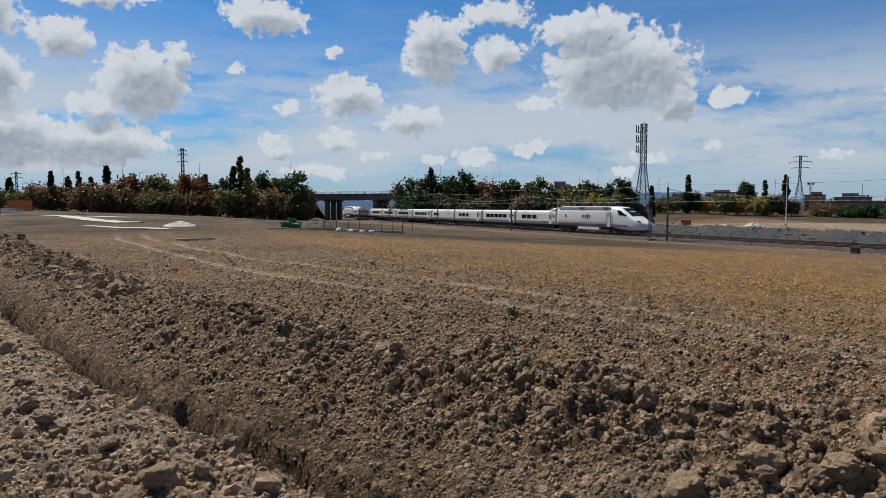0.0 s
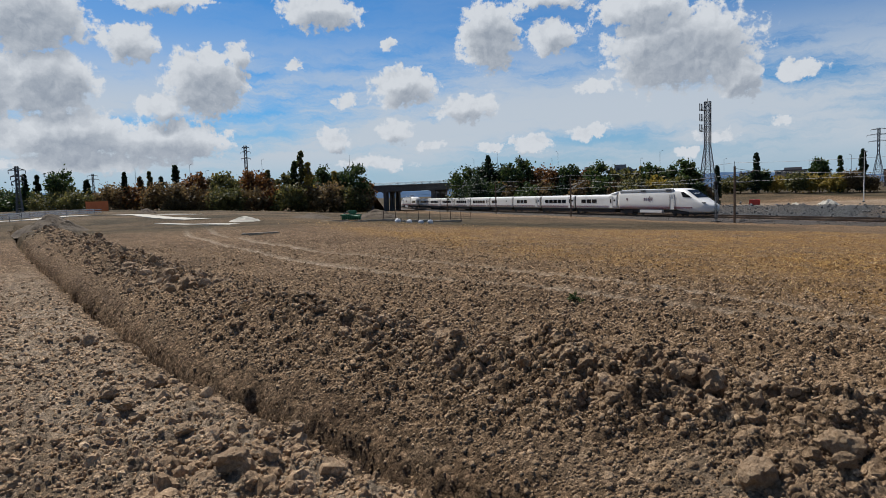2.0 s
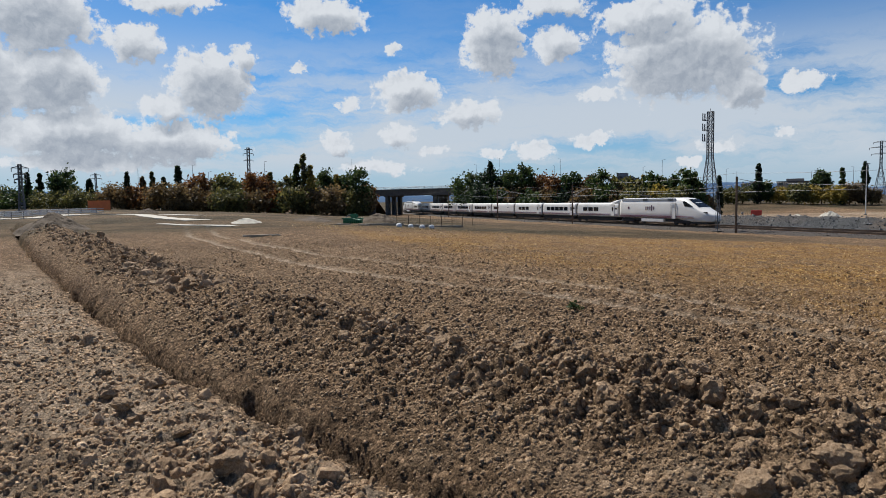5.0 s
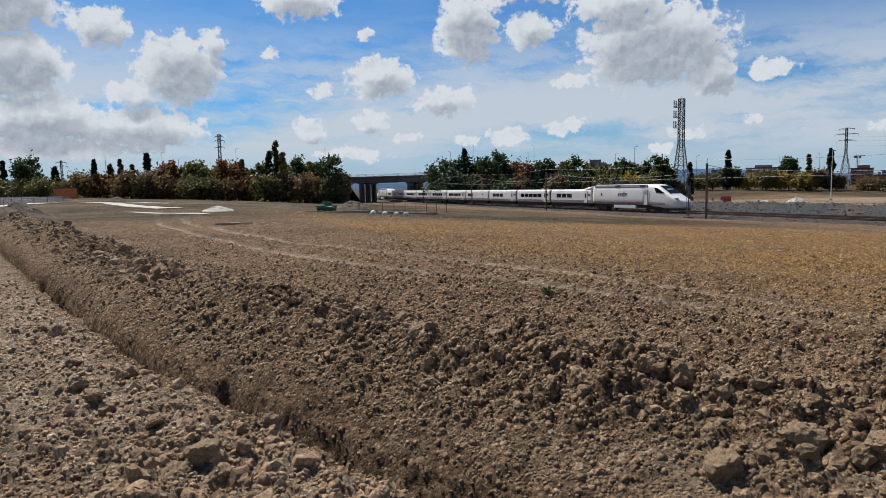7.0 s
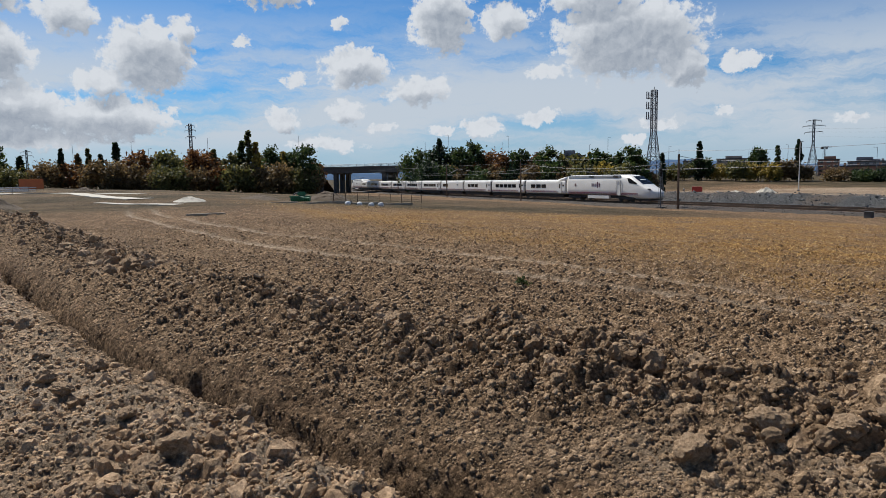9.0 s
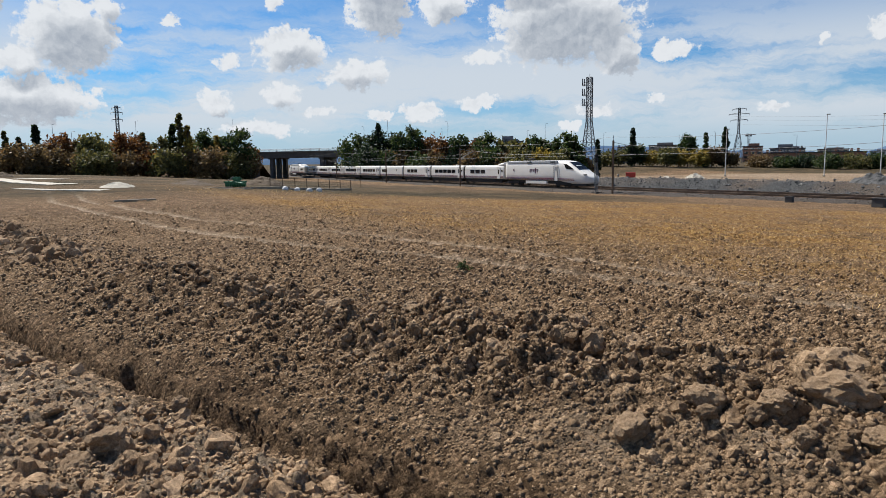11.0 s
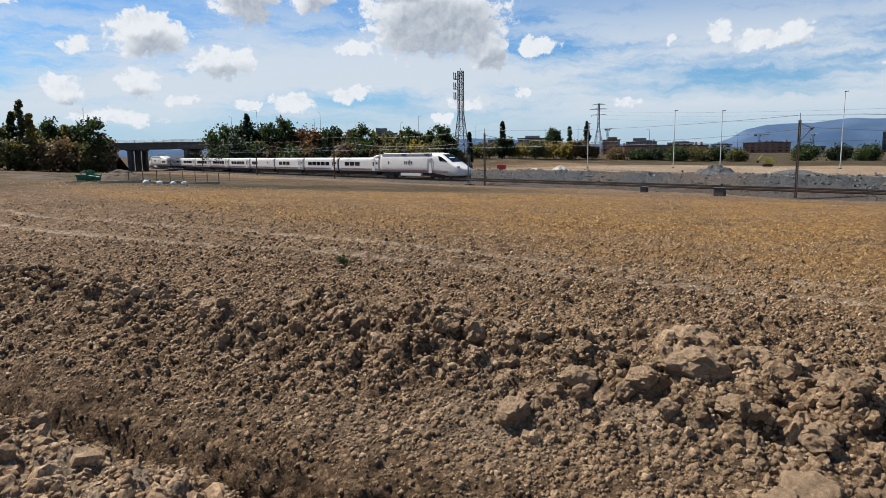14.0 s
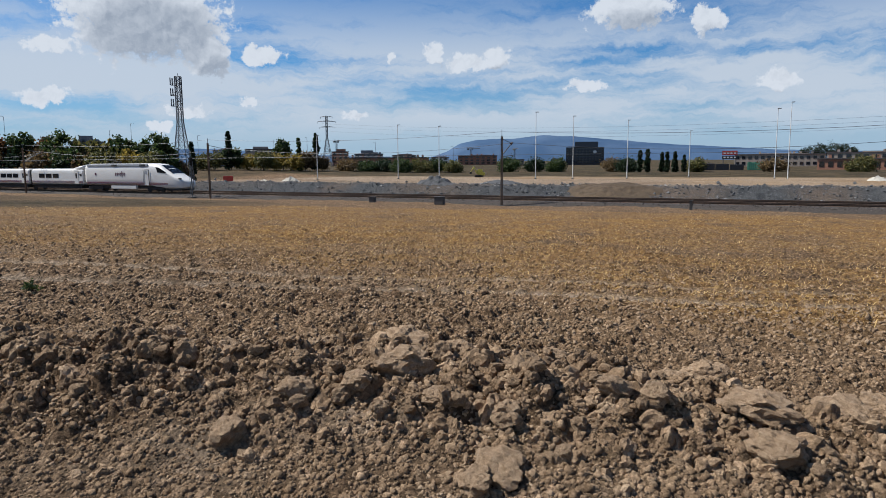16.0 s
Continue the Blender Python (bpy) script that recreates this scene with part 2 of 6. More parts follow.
def soil_material():
    """Dry clay, with stubble, wheel tracks, gravel and pale dust where the ground carries them."""
    m, nt, b = material("dry_soil", 0.95)
    b.inputs["Specular IOR Level"].default_value = 0.08
    big, mid, small = noise_node(nt, 0.22, 5), noise_node(nt, 2.3, 8, 0.65), noise_node(nt, 24, 8, 0.75)
    fine = noise_node(nt, 95, 3)
    tc = nt.nodes.new("ShaderNodeTexCoord")
    bent = mixed(nt, 0.05, tc.outputs["Object"], small.outputs["Color"], "ADD")
    clay = ramp(nt, mid.outputs["Fac"], [(0.3, (0.105, 0.066, 0.037)), (0.52, (0.172, 0.113, 0.065)), (0.72, (0.235, 0.164, 0.101))])
    patch = ramp(nt, big.outputs["Fac"], [(0.35, (0.82, 0.80, 0.78)), (0.65, (1.08, 1.06, 1.02))])
    clay = mixed(nt, 1.0, clay.outputs["Color"], patch.outputs["Color"], "MULTIPLY")
    grain = ramp(nt, small.outputs["Fac"], [(0.34, (0.52, 0.50, 0.48)), (0.5, (1.0, 1.0, 1.0)), (0.63, (1.6, 1.6, 1.6))])
    clay = mixed(nt, 1.0, clay, grain.outputs["Color"], "MULTIPLY")
    crumb, crumb_d = cells(nt, 19.0, bent, 0.62, 1.45)
    clay = mixed(nt, 1.0, clay, crumb, "MULTIPLY")
    pebble, pebble_d = cells(nt, 46.0, bent, 0.66, 1.6)
    clay = mixed(nt, 1.0, clay, pebble, "MULTIPLY")
    # stubble: straw between clods
    straw_n = noise_node(nt, 9, 8, 0.8)
    straw_n.inputs["Distortion"].default_value = 0.6
    straw_b = noise_node(nt, 0.42, 7, 0.78)
    straw = ramp(nt, straw_n.outputs["Fac"], [(0.36, (0.053, 0.026, 0.010)), (0.5, (0.197, 0.105, 0.035)), (0.62, (0.413, 0.256, 0.091))])
    s = nt.nodes.new("ShaderNodeMath")
    s.operation = "MULTIPLY_ADD"
    link(nt, straw_b.outputs["Fac"], s.inputs[0])
    s.inputs[1].default_value, s.inputs[2].default_value = 6.5, -2.55
    s.use_clamp = True
    k = nt.nodes.new("ShaderNodeMath")
    k.operation = "MULTIPLY"
    link(nt, s.outputs[0], k.inputs[0])
    link(nt, attribute(nt, "stubble"), k.inputs[1])
    col = mixed(nt, k.outputs[0], clay, straw.outputs["Color"])
    rock = ramp(nt, small.outputs["Fac"], [(0.3, (0.020, 0.020, 0.020)), (0.7, (0.105, 0.106, 0.104))])
    rubble = mixed(nt, 1.0, rock.outputs["Color"], crumb, "MULTIPLY")
    col = mixed(nt, attribute(nt, "gravel"), col, rubble)
    dust = ramp(nt, mid.outputs["Fac"], [(0.3, (0.275, 0.205, 0.136)), (0.7, (0.389, 0.308, 0.221))])
    pale = mixed(nt, 0.8, dust.outputs["Color"], pebble, "MULTIPLY")
    pale = mixed(nt, 0.7, pale, crumb, "MULTIPLY")
    col = mixed(nt, attribute(nt, "dust"), col, pale)
    grass = ramp(nt, big.outputs["Fac"], [(0.35, (0.032, 0.027, 0.014)), (0.55, (0.064, 0.047, 0.026)), (0.7, (0.108, 0.078, 0.044))])
    col = mixed(nt, attribute(nt, "scrub"), col, mixed(nt, 0.6, grass.outputs["Color"], grain.outputs["Color"], "MULTIPLY"))
    link(nt, col, b.inputs["Base Color"])

    def plus(total, v, share):
        n = nt.nodes.new("ShaderNodeMath")
        n.operation = "MULTIPLY_ADD"
        link(nt, v, n.inputs[0])
        n.inputs[1].default_value = share
        link(nt, total, n.inputs[2])
        return n.outputs[0]

    total = plus(small.outputs["Fac"], fine.outputs["Fac"], 0.3)
    total = plus(plus(total, crumb_d, -1.5), pebble_d, -0.7)
    total = plus(total, cells(nt, 8.0, bent, 1.0, 1.0)[1], -2.0)
    bumped(nt, b, total, 0.022, 1.0)
    return m


def clod_material(name="clay_clod", pale=1.0):
    m, nt, b = material(name, 0.95)
    b.inputs["Specular IOR Level"].default_value = 0.1
    mid, small = noise_node(nt, 5, 7, 0.65), noise_node(nt, 48, 8, 0.8)
    g = nt.nodes.new("ShaderNodeNewGeometry")
    clay = ramp(nt, mid.outputs["Fac"], [(v, tuple(pale * q for q in c)) for v, c in ((0.3, (0.163, 0.107, 0.062)), (0.52, (0.243, 0.165, 0.100)), (0.72, (0.328, 0.237, 0.150)))])
    tone = ramp(nt, g.outputs["Random Per Island"], [(0.0, (0.78, 0.76, 0.73)), (0.5, (1.0, 0.99, 0.97)), (0.9, (1.2, 1.2, 1.18)), (1.0, (1.5, 1.53, 1.56))])
    c = mixed(nt, 1.0, clay.outputs["Color"], tone.outputs["Color"], "MULTIPLY")
    grain = ramp(nt, small.outputs["Fac"], [(0.34, (0.5, 0.48, 0.46)), (0.5, (1.0, 1.0, 1.0)), (0.63, (1.55, 1.56, 1.58))])
    c = mixed(nt, 1.0, c, grain.outputs["Color"], "MULTIPLY")
    link(nt, c, b.inputs["Base Color"])
    bumped(nt, b, small.outputs["Fac"], 0.014, 1.0)
    return m


def leaf_material(name, stops):
    m, nt, b = material(name, 0.6)
    g = nt.nodes.new("ShaderNodeNewGeometry")
    c = ramp(nt, g.outputs["Random Per Island"], stops)
    n = noise_node(nt, 0.6, 3)
    t = ramp(nt, n.outputs["Fac"], [(0.3, (0.7, 0.7, 0.7)), (0.7, (1.25, 1.25, 1.2))])
    c2 = mixed(nt, 1.0, c.outputs["Color"], t.outputs["Color"], "MULTIPLY")
    link(nt, c2, b.inputs["Base Color"])
    tr, add, out = nt.nodes.new("ShaderNodeBsdfTranslucent"), nt.nodes.new("ShaderNodeMixShader"), nt.nodes["Material Output"]
    link(nt, c2, tr.inputs["Color"])
    add.inputs[0].default_value = 0.4
    link(nt, b.outputs[0], add.inputs[1])
    link(nt, tr.outputs[0], add.inputs[2])
    link(nt, add.outputs[0], out.inputs["Surface"])
    return m


SOIL, CLOD = soil_material(), clod_material()
PALE_CLOD = clod_material("pale_clay_clod", 1.3)
LEAF = {
    "green": leaf_material("green_leaves", [(0.0, (0.019, 0.037, 0.010)), (0.6, (0.042, 0.069, 0.017)), (1.0, (0.092, 0.106, 0.029))]),
    "dark": leaf_material("dark_leaves", [(0.0, (0.010, 0.021, 0.010)), (0.7, (0.024, 0.041, 0.017)), (1.0, (0.042, 0.061, 0.021))]),
    "olive": leaf_material("olive_leaves", [(0.0, (0.055, 0.058, 0.019)), (0.6, (0.109, 0.106, 0.033)), (1.0, (0.207, 0.169, 0.049))]),
    "yellow": leaf_material("yellow_leaves", [(0.0, (0.131, 0.106, 0.024)), (0.6, (0.272, 0.200, 0.038)), (1.0, (0.435, 0.306, 0.055))]),
    "rust": leaf_material("rust_leaves", [(0.0, (0.075, 0.036, 0.014)), (0.6, (0.165, 0.070, 0.023)), (1.0, (0.270, 0.125, 0.034))]),
    "brown": leaf_material("brown_leaves", [(0.0, (0.077, 0.053, 0.026)), (0.6, (0.153, 0.100, 0.043)), (1.0, (0.239, 0.158, 0.065))]),
}
BARK = worn("bark", (0.16, 0.13, 0.10), (0.06, 0.05, 0.04), 4)
CONCRETE = worn("concrete", (0.105, 0.098, 0.090), (0.052, 0.049, 0.046), 0.8)
STEEL = worn("galvanised_steel", (0.15, 0.155, 0.16), (0.085, 0.088, 0.092), 2.0, 0.55, 0.5, bump=0)
RUST = worn("rusty_steel", (0.16, 0.10, 0.065), (0.07, 0.05, 0.035), 3.0, 0.75, 0.3)
WHITE = worn("white_train_paint", (0.66, 0.635, 0.59), (0.59, 0.565, 0.52), 0.5, 0.32, bump=0)
BALLAST = worn("ballast_stones", (0.075, 0.060, 0.048), (0.026, 0.021, 0.017), 6.0, 0.95, fine=22.0, bump=0.06)


# ---------------------------------------------------------------- ground
def lattice(ix, iy, seed):
    h = (ix.astype(np.int64) * 374761393 + iy.astype(np.int64) * 668265263 + seed * 974634777) & 0x7FFFFFFF
    h = ((h ^ (h >> 13)) * 1274126177) & 0x7FFFFFFF
    h = ((h ^ (h >> 15)) * 461845907) & 0x7FFFFFFF
    return ((h ^ (h >> 13)) & 0xFFFFF) / 0xFFFFF


def smooth_noise(x, y, size, seed):
    x, y = x / size, y / size
    ix, iy = np.floor(x), np.floor(y)
    fx, fy = x - ix, y - iy
    fx, fy = fx * fx * (3 - 2 * fx), fy * fy * (3 - 2 * fy)
    a, b = lattice(ix, iy, seed), lattice(ix + 1, iy, seed)
    c, d = lattice(ix, iy + 1, seed), lattice(ix + 1, iy + 1, seed)
    return (a * (1 - fx) + b * fx) * (1 - fy) + (c * (1 - fx) + d * fx) * fy * 1.0 - 0.5


def lumps(x, y, size, seed, fill=0.75):
    """Broken lumps, one to each cell of a jittered lattice, as heights of 0 to about half the size."""
    wx, wy = smooth_noise(x, y, size * 0.45, seed + 5), smooth_noise(x, y, size * 0.45, seed + 6)
    x, y = x / size + 0.35 * wx, y / size + 0.35 * wy
    ix, iy = np.floor(x), np.floor(y)
    top = np.zeros_like(x)
    for dx in (-1, 0, 1):
        for dy in (-1, 0, 1):
            cx, cy = ix + dx, iy + dy
            px, py = cx + lattice(cx, cy, seed), cy + lattice(cx, cy, seed + 1)
            r = 0.22 + 0.5 * lattice(cx, cy, seed + 2) * (lattice(cx, cy, seed + 3) < fill)
            lean = 0.35 * (lattice(cx, cy, seed + 4) - 0.5)
            h = (r * r - (x - px) ** 2 - (y - py) ** 2) / r * (1 + lean * (x - px) / r)
            top = np.maximum(top, np.minimum(h, 0.72 * r + 0.4 * lean * (y - py)))
    return top * size


TRENCH = [(3.0, 2.2), (-0.5, 2.35), (-1.5, 2.15), (-2.75, 1.82), (-3.5, 1.5), (-4.6, 1.05), (-5.6, 0.7), (-7.2, 0.12), (-12.4, -1.3), (-23, -3.75), (-34, -6.4), (-48, -9.4), (-62, -12.4)]
WHEELS = [[(60, 16), (20, 13.2), (1.2, 10.85), (-3.5, 9.7), (-6.87, 8.4), (-10.8, 7.8), (-14.9, 6.6), (-22.5, 4.7), (-38.7, 1.8), (-60, 2)],
          [(60, 14.6), (20, 12.0), (1.1, 9.7), (-2.3, 8.75), (-6.2, 7.5), (-10.4, 6.3), (-14.9, 4.45), (-22.5, 2.9), (-38.7, 0.4), (-60, 0.4)]]


def along(line, x, y):
    """Signed distance from an open line (positive on its left as it runs) and the way along it."""
    best, side, run, s0 = np.full_like(x, 1e9), np.zeros_like(x), np.zeros_like(x), 0.0
    for (ax, ay), (bx, by) in zip(line[:-1], line[1:]):
        dx, dy = bx - ax, by - ay
        n = math.hypot(dx, dy)
        t = np.clip(((x - ax) * dx + (y - ay) * dy) / n ** 2, 0, 1)
        ex, ey = x - ax - t * dx, y - ay - t * dy
        d = np.hypot(ex, ey)
        nearer = d < best
        best = np.where(nearer, d, best)
        side = np.where(nearer, np.sign(dx * ey - dy * ex), side)
        run = np.where(nearer, s0 + t * n, run)
        s0 += n
    return best * side, run


def step(x, a, b):
    t = np.clip((x - a) / (b - a), 0, 1)
    return t * t * (3 - 2 * t)


RAIL_Y, RAIL_Z = 67.5, 1.0


def land(x, y):
    """The broad lie of the land, without clods."""
    x, y = np.asarray(x, float), np.asarray(y, float)
    z = 3.2 - 0.052 * np.clip(y - 8, 0, 52)
    r = np.hypot(x, y)
    # the works area and the rise beyond it
    left = step(-x, 70, 200) * step(-y, -15, 25)
    z = z + 1.3 * left
    # beyond the railway: the filled pad, with its tipped edge
    pad = step(y, 73.5, 80.5) * step(x, -112, -88)
    z = z + pad * (1.8 - z)
    # far plain
    z = z + step(y, 95, 150) * (1.3 + 1.7 * step(-x, 90, 150) - z)
    z = z + step(r, 260, 500) * (2.2 - z)
    return z


def ground_parts(x, y):
    """Height and the shares of stubble, gravel and dust."""
    r = np.hypot(x, y)
    z = land(x, y)
    d, run = along(TRENCH, x, y)
    d = -d  # positive on the far side of the trench
    d = d + 0.12 * smooth_noise(x, y, 0.6, 5) + 0.07 * smooth_noise(x, y, 0.2, 6) + 0.035 * smooth_noise(x, y, 0.08, 4)
    ad = np.abs(d)
    # spoil beside the trench
    ridge = np.exp(-((d - 1.8) / 0.8) ** 2) * (0.75 + 0.9 * smooth_noise(x, y, 1.6, 7)) * step(-x, -8, 2)
    pile = np.exp(-(((y - 4.3 - 0.10 * x) / 0.85) ** 2)) * step(x, -4.6, -2.4) * (0.7 + 0.9 * smooth_noise(x, y, 1.3, 8))
    apron = np.exp(-((d - 1.8) / 2.3) ** 2) * step(-x, -1, 4)
    heaped = np.maximum(ridge, pile)
    rough = np.clip(0.10 + 1.2 * heaped + 0.25 * apron + 0.25 * step(-d, 0.2, 1.2) * step(r, 14, 3), 0, 1.4)
    spoil = (0.30 + 0.16 * step(-x, 12, 30)) * ridge * step(r, 85, 60) + 0.20 * pile + 0.08 * apron
    wheel = np.zeros_like(x)
    for line in WHEELS:
        w, _ = along(line, x, y)
        wheel = np.maximum(wheel, np.exp(-((w / 0.17) ** 2)))
    wheel = wheel * step(-x, -40, 10) * (0.6 + 0.8 * (smooth_noise(x, y, 2.5, 9) + 0.5))
    flat = 1 - 0.75 * np.clip(wheel, 0, 1)
    tilled = 0.55 + 0.9 * np.clip(smooth_noise(x, y, 2.2, 58) + 0.3, 0, 1)
    far = d > 0
    bare = step(x, -5.0, -3.0)
    shelf = np.where(far, step(d, 0.30 + 0.3 * bare, 0.62 + 0.75 * bare), step(-d, 0.2, 0.45))
    clods = (0.34 * lumps(x, y, 0.42, 11, 0.45) * rough * shelf + 0.62 * lumps(x, y, 0.22, 15, 0.7) * (0.22 + rough) * shelf
             + 0.85 * lumps(x, y, 0.15, 60, 0.8) * step(r, 70, 20) * tilled * np.where(far, step(d, 0.35 + 0.3 * bare, 0.8 + 0.6 * bare), 0.5 * shelf)
             + 0.70 * lumps(x, y, 0.085, 19, 0.85) * step(r, 34, 10) * (0.35 + 0.65 * shelf)
             + 0.60 * lumps(x, y, 0.045, 25, 0.8) * step(r, 11, 5) * (0.4 + 0.6 * shelf))
    far_clods = 0.22 * lumps(x, y, 0.5, 62, 0.55) * step(r, 10, 26) * step(r, 130, 80)
    z = z + spoil + flat * (clods + far_clods)
    z = z + 0.10 * smooth_noise(x, y, 2.6, 31) + 0.25 * smooth_noise(x, y, 11.0, 33) * step(r, 8, 30)
    z = z - 0.05 * np.clip(wheel, 0, 1)
    # the cut itself: a steep, cracked wall on the far side, rounded at its lip
    crack = np.abs(smooth_noise(x, y, 0.30, 48)) + 0.5 * np.abs(smooth_noise(x, y, 0.11, 53))
    dw = d + 0.10 * (0.3 - crack) * step(ad, 0.75, 0.3)
    cut = np.where(far, np.interp(dw, (0.10, 0.17, 0.28, 0.46, 0.80), (1.0, 0.50, 0.22, 0.06, 0.0)), step(-d, 0.22, 0.15)) * step(-x, 66, 56)
    cut = np.where(x > 0, cut * step(-x, -2.5, 0), cut)
    z = z - cut * (0.74 + 0.08 * smooth_noise(x, y, 0.4, 41))
    z = z + (0.05 * smooth_noise(x, y, 0.16, 44) + 0.03 * smooth_noise(x, y, 0.07, 46)) * step(ad, 0.9, 0.4) * step(r, 20, 8)
    # zones
    edge = 54 + 0.85 * np.minimum(x + 20, 0)
    field = step(y, 6.6, 9.4) * step(edge - y + 3 * smooth_noise(x, y, 5, 43), -1, 2)
    field = np.where(y < 9.5, field * (0.45 + 0.9 * np.clip(smooth_noise(x, y, 1.8, 45) + 0.25, 0, 1)), field)
    stubble = np.clip(field * (0.75 + 0.9 * smooth_noise(x, y, 9.0, 47)), 0, 1) * (1 - 0.85 * np.clip(wheel, 0, 1))
    stubble = np.maximum(stubble, 0.9 * step(y, 122, 126) * step(y, 150, 140) * step(x, -70, -50))
    stubble = np.maximum(stubble, 0.95 * step(y, 89, 93) * step(x, -14, -5) * step(y, 122, 116))
    gravel = step(y, 72.2, 73.5) * step(y, 85, 81.5) * step(x, -112, -95) * np.clip(0.95 + 0.9 * smooth_noise(x, y, 6.0, 49), 0, 1)
    dust = np.clip(0.85 * wheel, 0, 0.75)
    dust = np.maximum(dust, (0.5 + 0.5 * smooth_noise(x, y, 7.0, 105)) * step(y, 80.5, 83) * step(x, -105, -85) * step(r, 190, 150))
    dust = np.maximum(dust, (0.55 + 0.5 * smooth_noise(x, y, 0.9, 101)) * step(-d, 0.25, 0.5) * step(r, 30, 10))
    dust = np.maximum(dust, (0.22 + 0.8 * smooth_noise(x, y, 0.7, 103)) * step(d, 0.35, 0.7) * step(d, 1.6, 1.1) * step(x, -5.0, -3.0))
    dust = np.maximum(dust, 0.12 * step(-x, 70, 100) * step(y, 30, 10))
    z = z + gravel * (0.9 * lumps(x, y, 1.3, 51) * 0.5 + 0.5 * lumps(x, y, 0.5, 55))
    scrub = np.maximum(step(r, 200, 260), step(y, 140, 152))
    scrub = np.maximum(scrub, 0.8 * step(y, 74, 80) * step(-x, 112, 122))
    scrub = np.maximum(scrub, step(-x, 34, 54) * np.clip(0.8 + 0.8 * smooth_noise(x, y, 14.0, 97), 0, 1) * step(y, 62, 55))
    return z, stubble, gravel, dust, scrub


def build_ground():
    fine = np.radians(np.arange(-106, 11.01, 0.16))
    rest = np.radians(np.linspace(11, 254, 60)[1:-1])
    ang = np.concatenate([fine, rest])
    rad = np.concatenate([[0.0], np.geomspace(0.6, 2.2, 8)[:-1], np.geomspace(2.2, 62, 520)[:-1], np.geomspace(62, 240, 150)[:-1], np.geomspace(240, 4600, 40)])
    a, r = np.meshgrid(ang, rad)
    x, y = r * np.sin(a), r * np.cos(a)
    z, stubble, gravel, dust, scrub = ground_parts(x.ravel(), y.ravel())
    v = np.stack([x.ravel(), y.ravel(), z], 1)
    n, k = len(rad), len(ang)
    i, j = np.meshgrid(np.arange(n - 1), np.arange(k), indexing="ij")
    j2 = (j + 1) % k
    f = np.stack([i * k + j, (i + 1) * k + j, (i + 1) * k + j2, i * k + j2], -1).reshape(-1, 4)
    ob = mesh_of("ground", v, f[:, ::-1], SOIL, smooth=True)
    for name, vals in (("stubble", stubble), ("gravel", gravel), ("dust", dust), ("scrub", scrub)):
        at = ob.data.attributes.new(name, "FLOAT", "POINT")
        at.data.foreach_set("value", vals.astype(np.float32))
    return tagged(ob, "dry cracked clay field with stubble, wheel tracks and a narrow trench", "ground", kind="structure")


GROUND = build_ground()


def ground_at(x, y):
    return float(ground_parts(np.array([float(x)]), np.array([float(y)]))[0][0])


def soft_land(x, y):
    """The land with its gentle swells, without clods."""
    ax, ay = np.array([float(x)]), np.array([float(y)])
    return float(land(ax, ay)[0] + 0.10 * smooth_noise(ax, ay, 2.6, 31)[0] + 0.25 * smooth_noise(ax, ay, 11.0, 33)[0] * step(np.hypot(ax, ay), 8, 30)[0])


def land_at(x, y):
    return float(land(x, y))

# ---------------------------------------------------------------- railway
def rail_y(x):
    """The line bends gently away beyond the signal."""
    k = min(max(-x - 60, 0), 170)
    far = max(-x - 230, 0)
    return RAIL_Y + 0.00037 * k * k + 2 * 0.00037 * 170 * far


RAIL_X = [300, 200, 100, 40, 0, -40] + [-60 - 10 * i for i in range(20)] + [-300, -380]


def swept(name, profile, mat, x_list=RAIL_X, offset=0.0, closed=True, parent=None):
    """A profile of (across, up) drawn along the line."""
    v, f, n = [], [], len(profile)
    for x in x_list:
        t = math.atan2(rail_y(x - 0.5) - rail_y(x + 0.5), -1.0)
        nx, ny = math.sin(t), -math.cos(t)
        for a, z in profile:
            v.append((x + nx * (a + offset) * 0, rail_y(x) + (a + offset), RAIL_Z + z))
    for i in range(len(x_list) - 1):
        for j in range(n if closed else n - 1):
            k = (j + 1) % n
            f.append((i * n + j, i * n + k, (i + 1) * n + k, (i + 1) * n + j))
    return mesh_of(name, v, f, mat, parent)


bed = swept("trackbed", [(-4.4, -1.0), (-2.1, -0.2), (6.2, -0.2), (7.6, -0.8), (7.6, -1.6), (-4.4, -1.6)], BALLAST)
tagged(bed, "grey-brown stone ballast bed under two tracks", "trackbed", kind="structure")
for gap in (0.0, 4.3):
    for side in (-0.75, 0.75):
        ob = swept("rail", [(-0.07, -0.17), (-0.012, -0.14), (-0.012, -0.05), (-0.036, -0.03), (-0.036, 0.0), (0.036, 0.0), (0.036, -0.03), (0.012, -0.05), (0.012, -0.14), (0.07, -0.17)], RUST, offset=gap + side)
        tagged(ob, "rust-brown steel rail on the ballast bed", "rail", "rails", "structure")


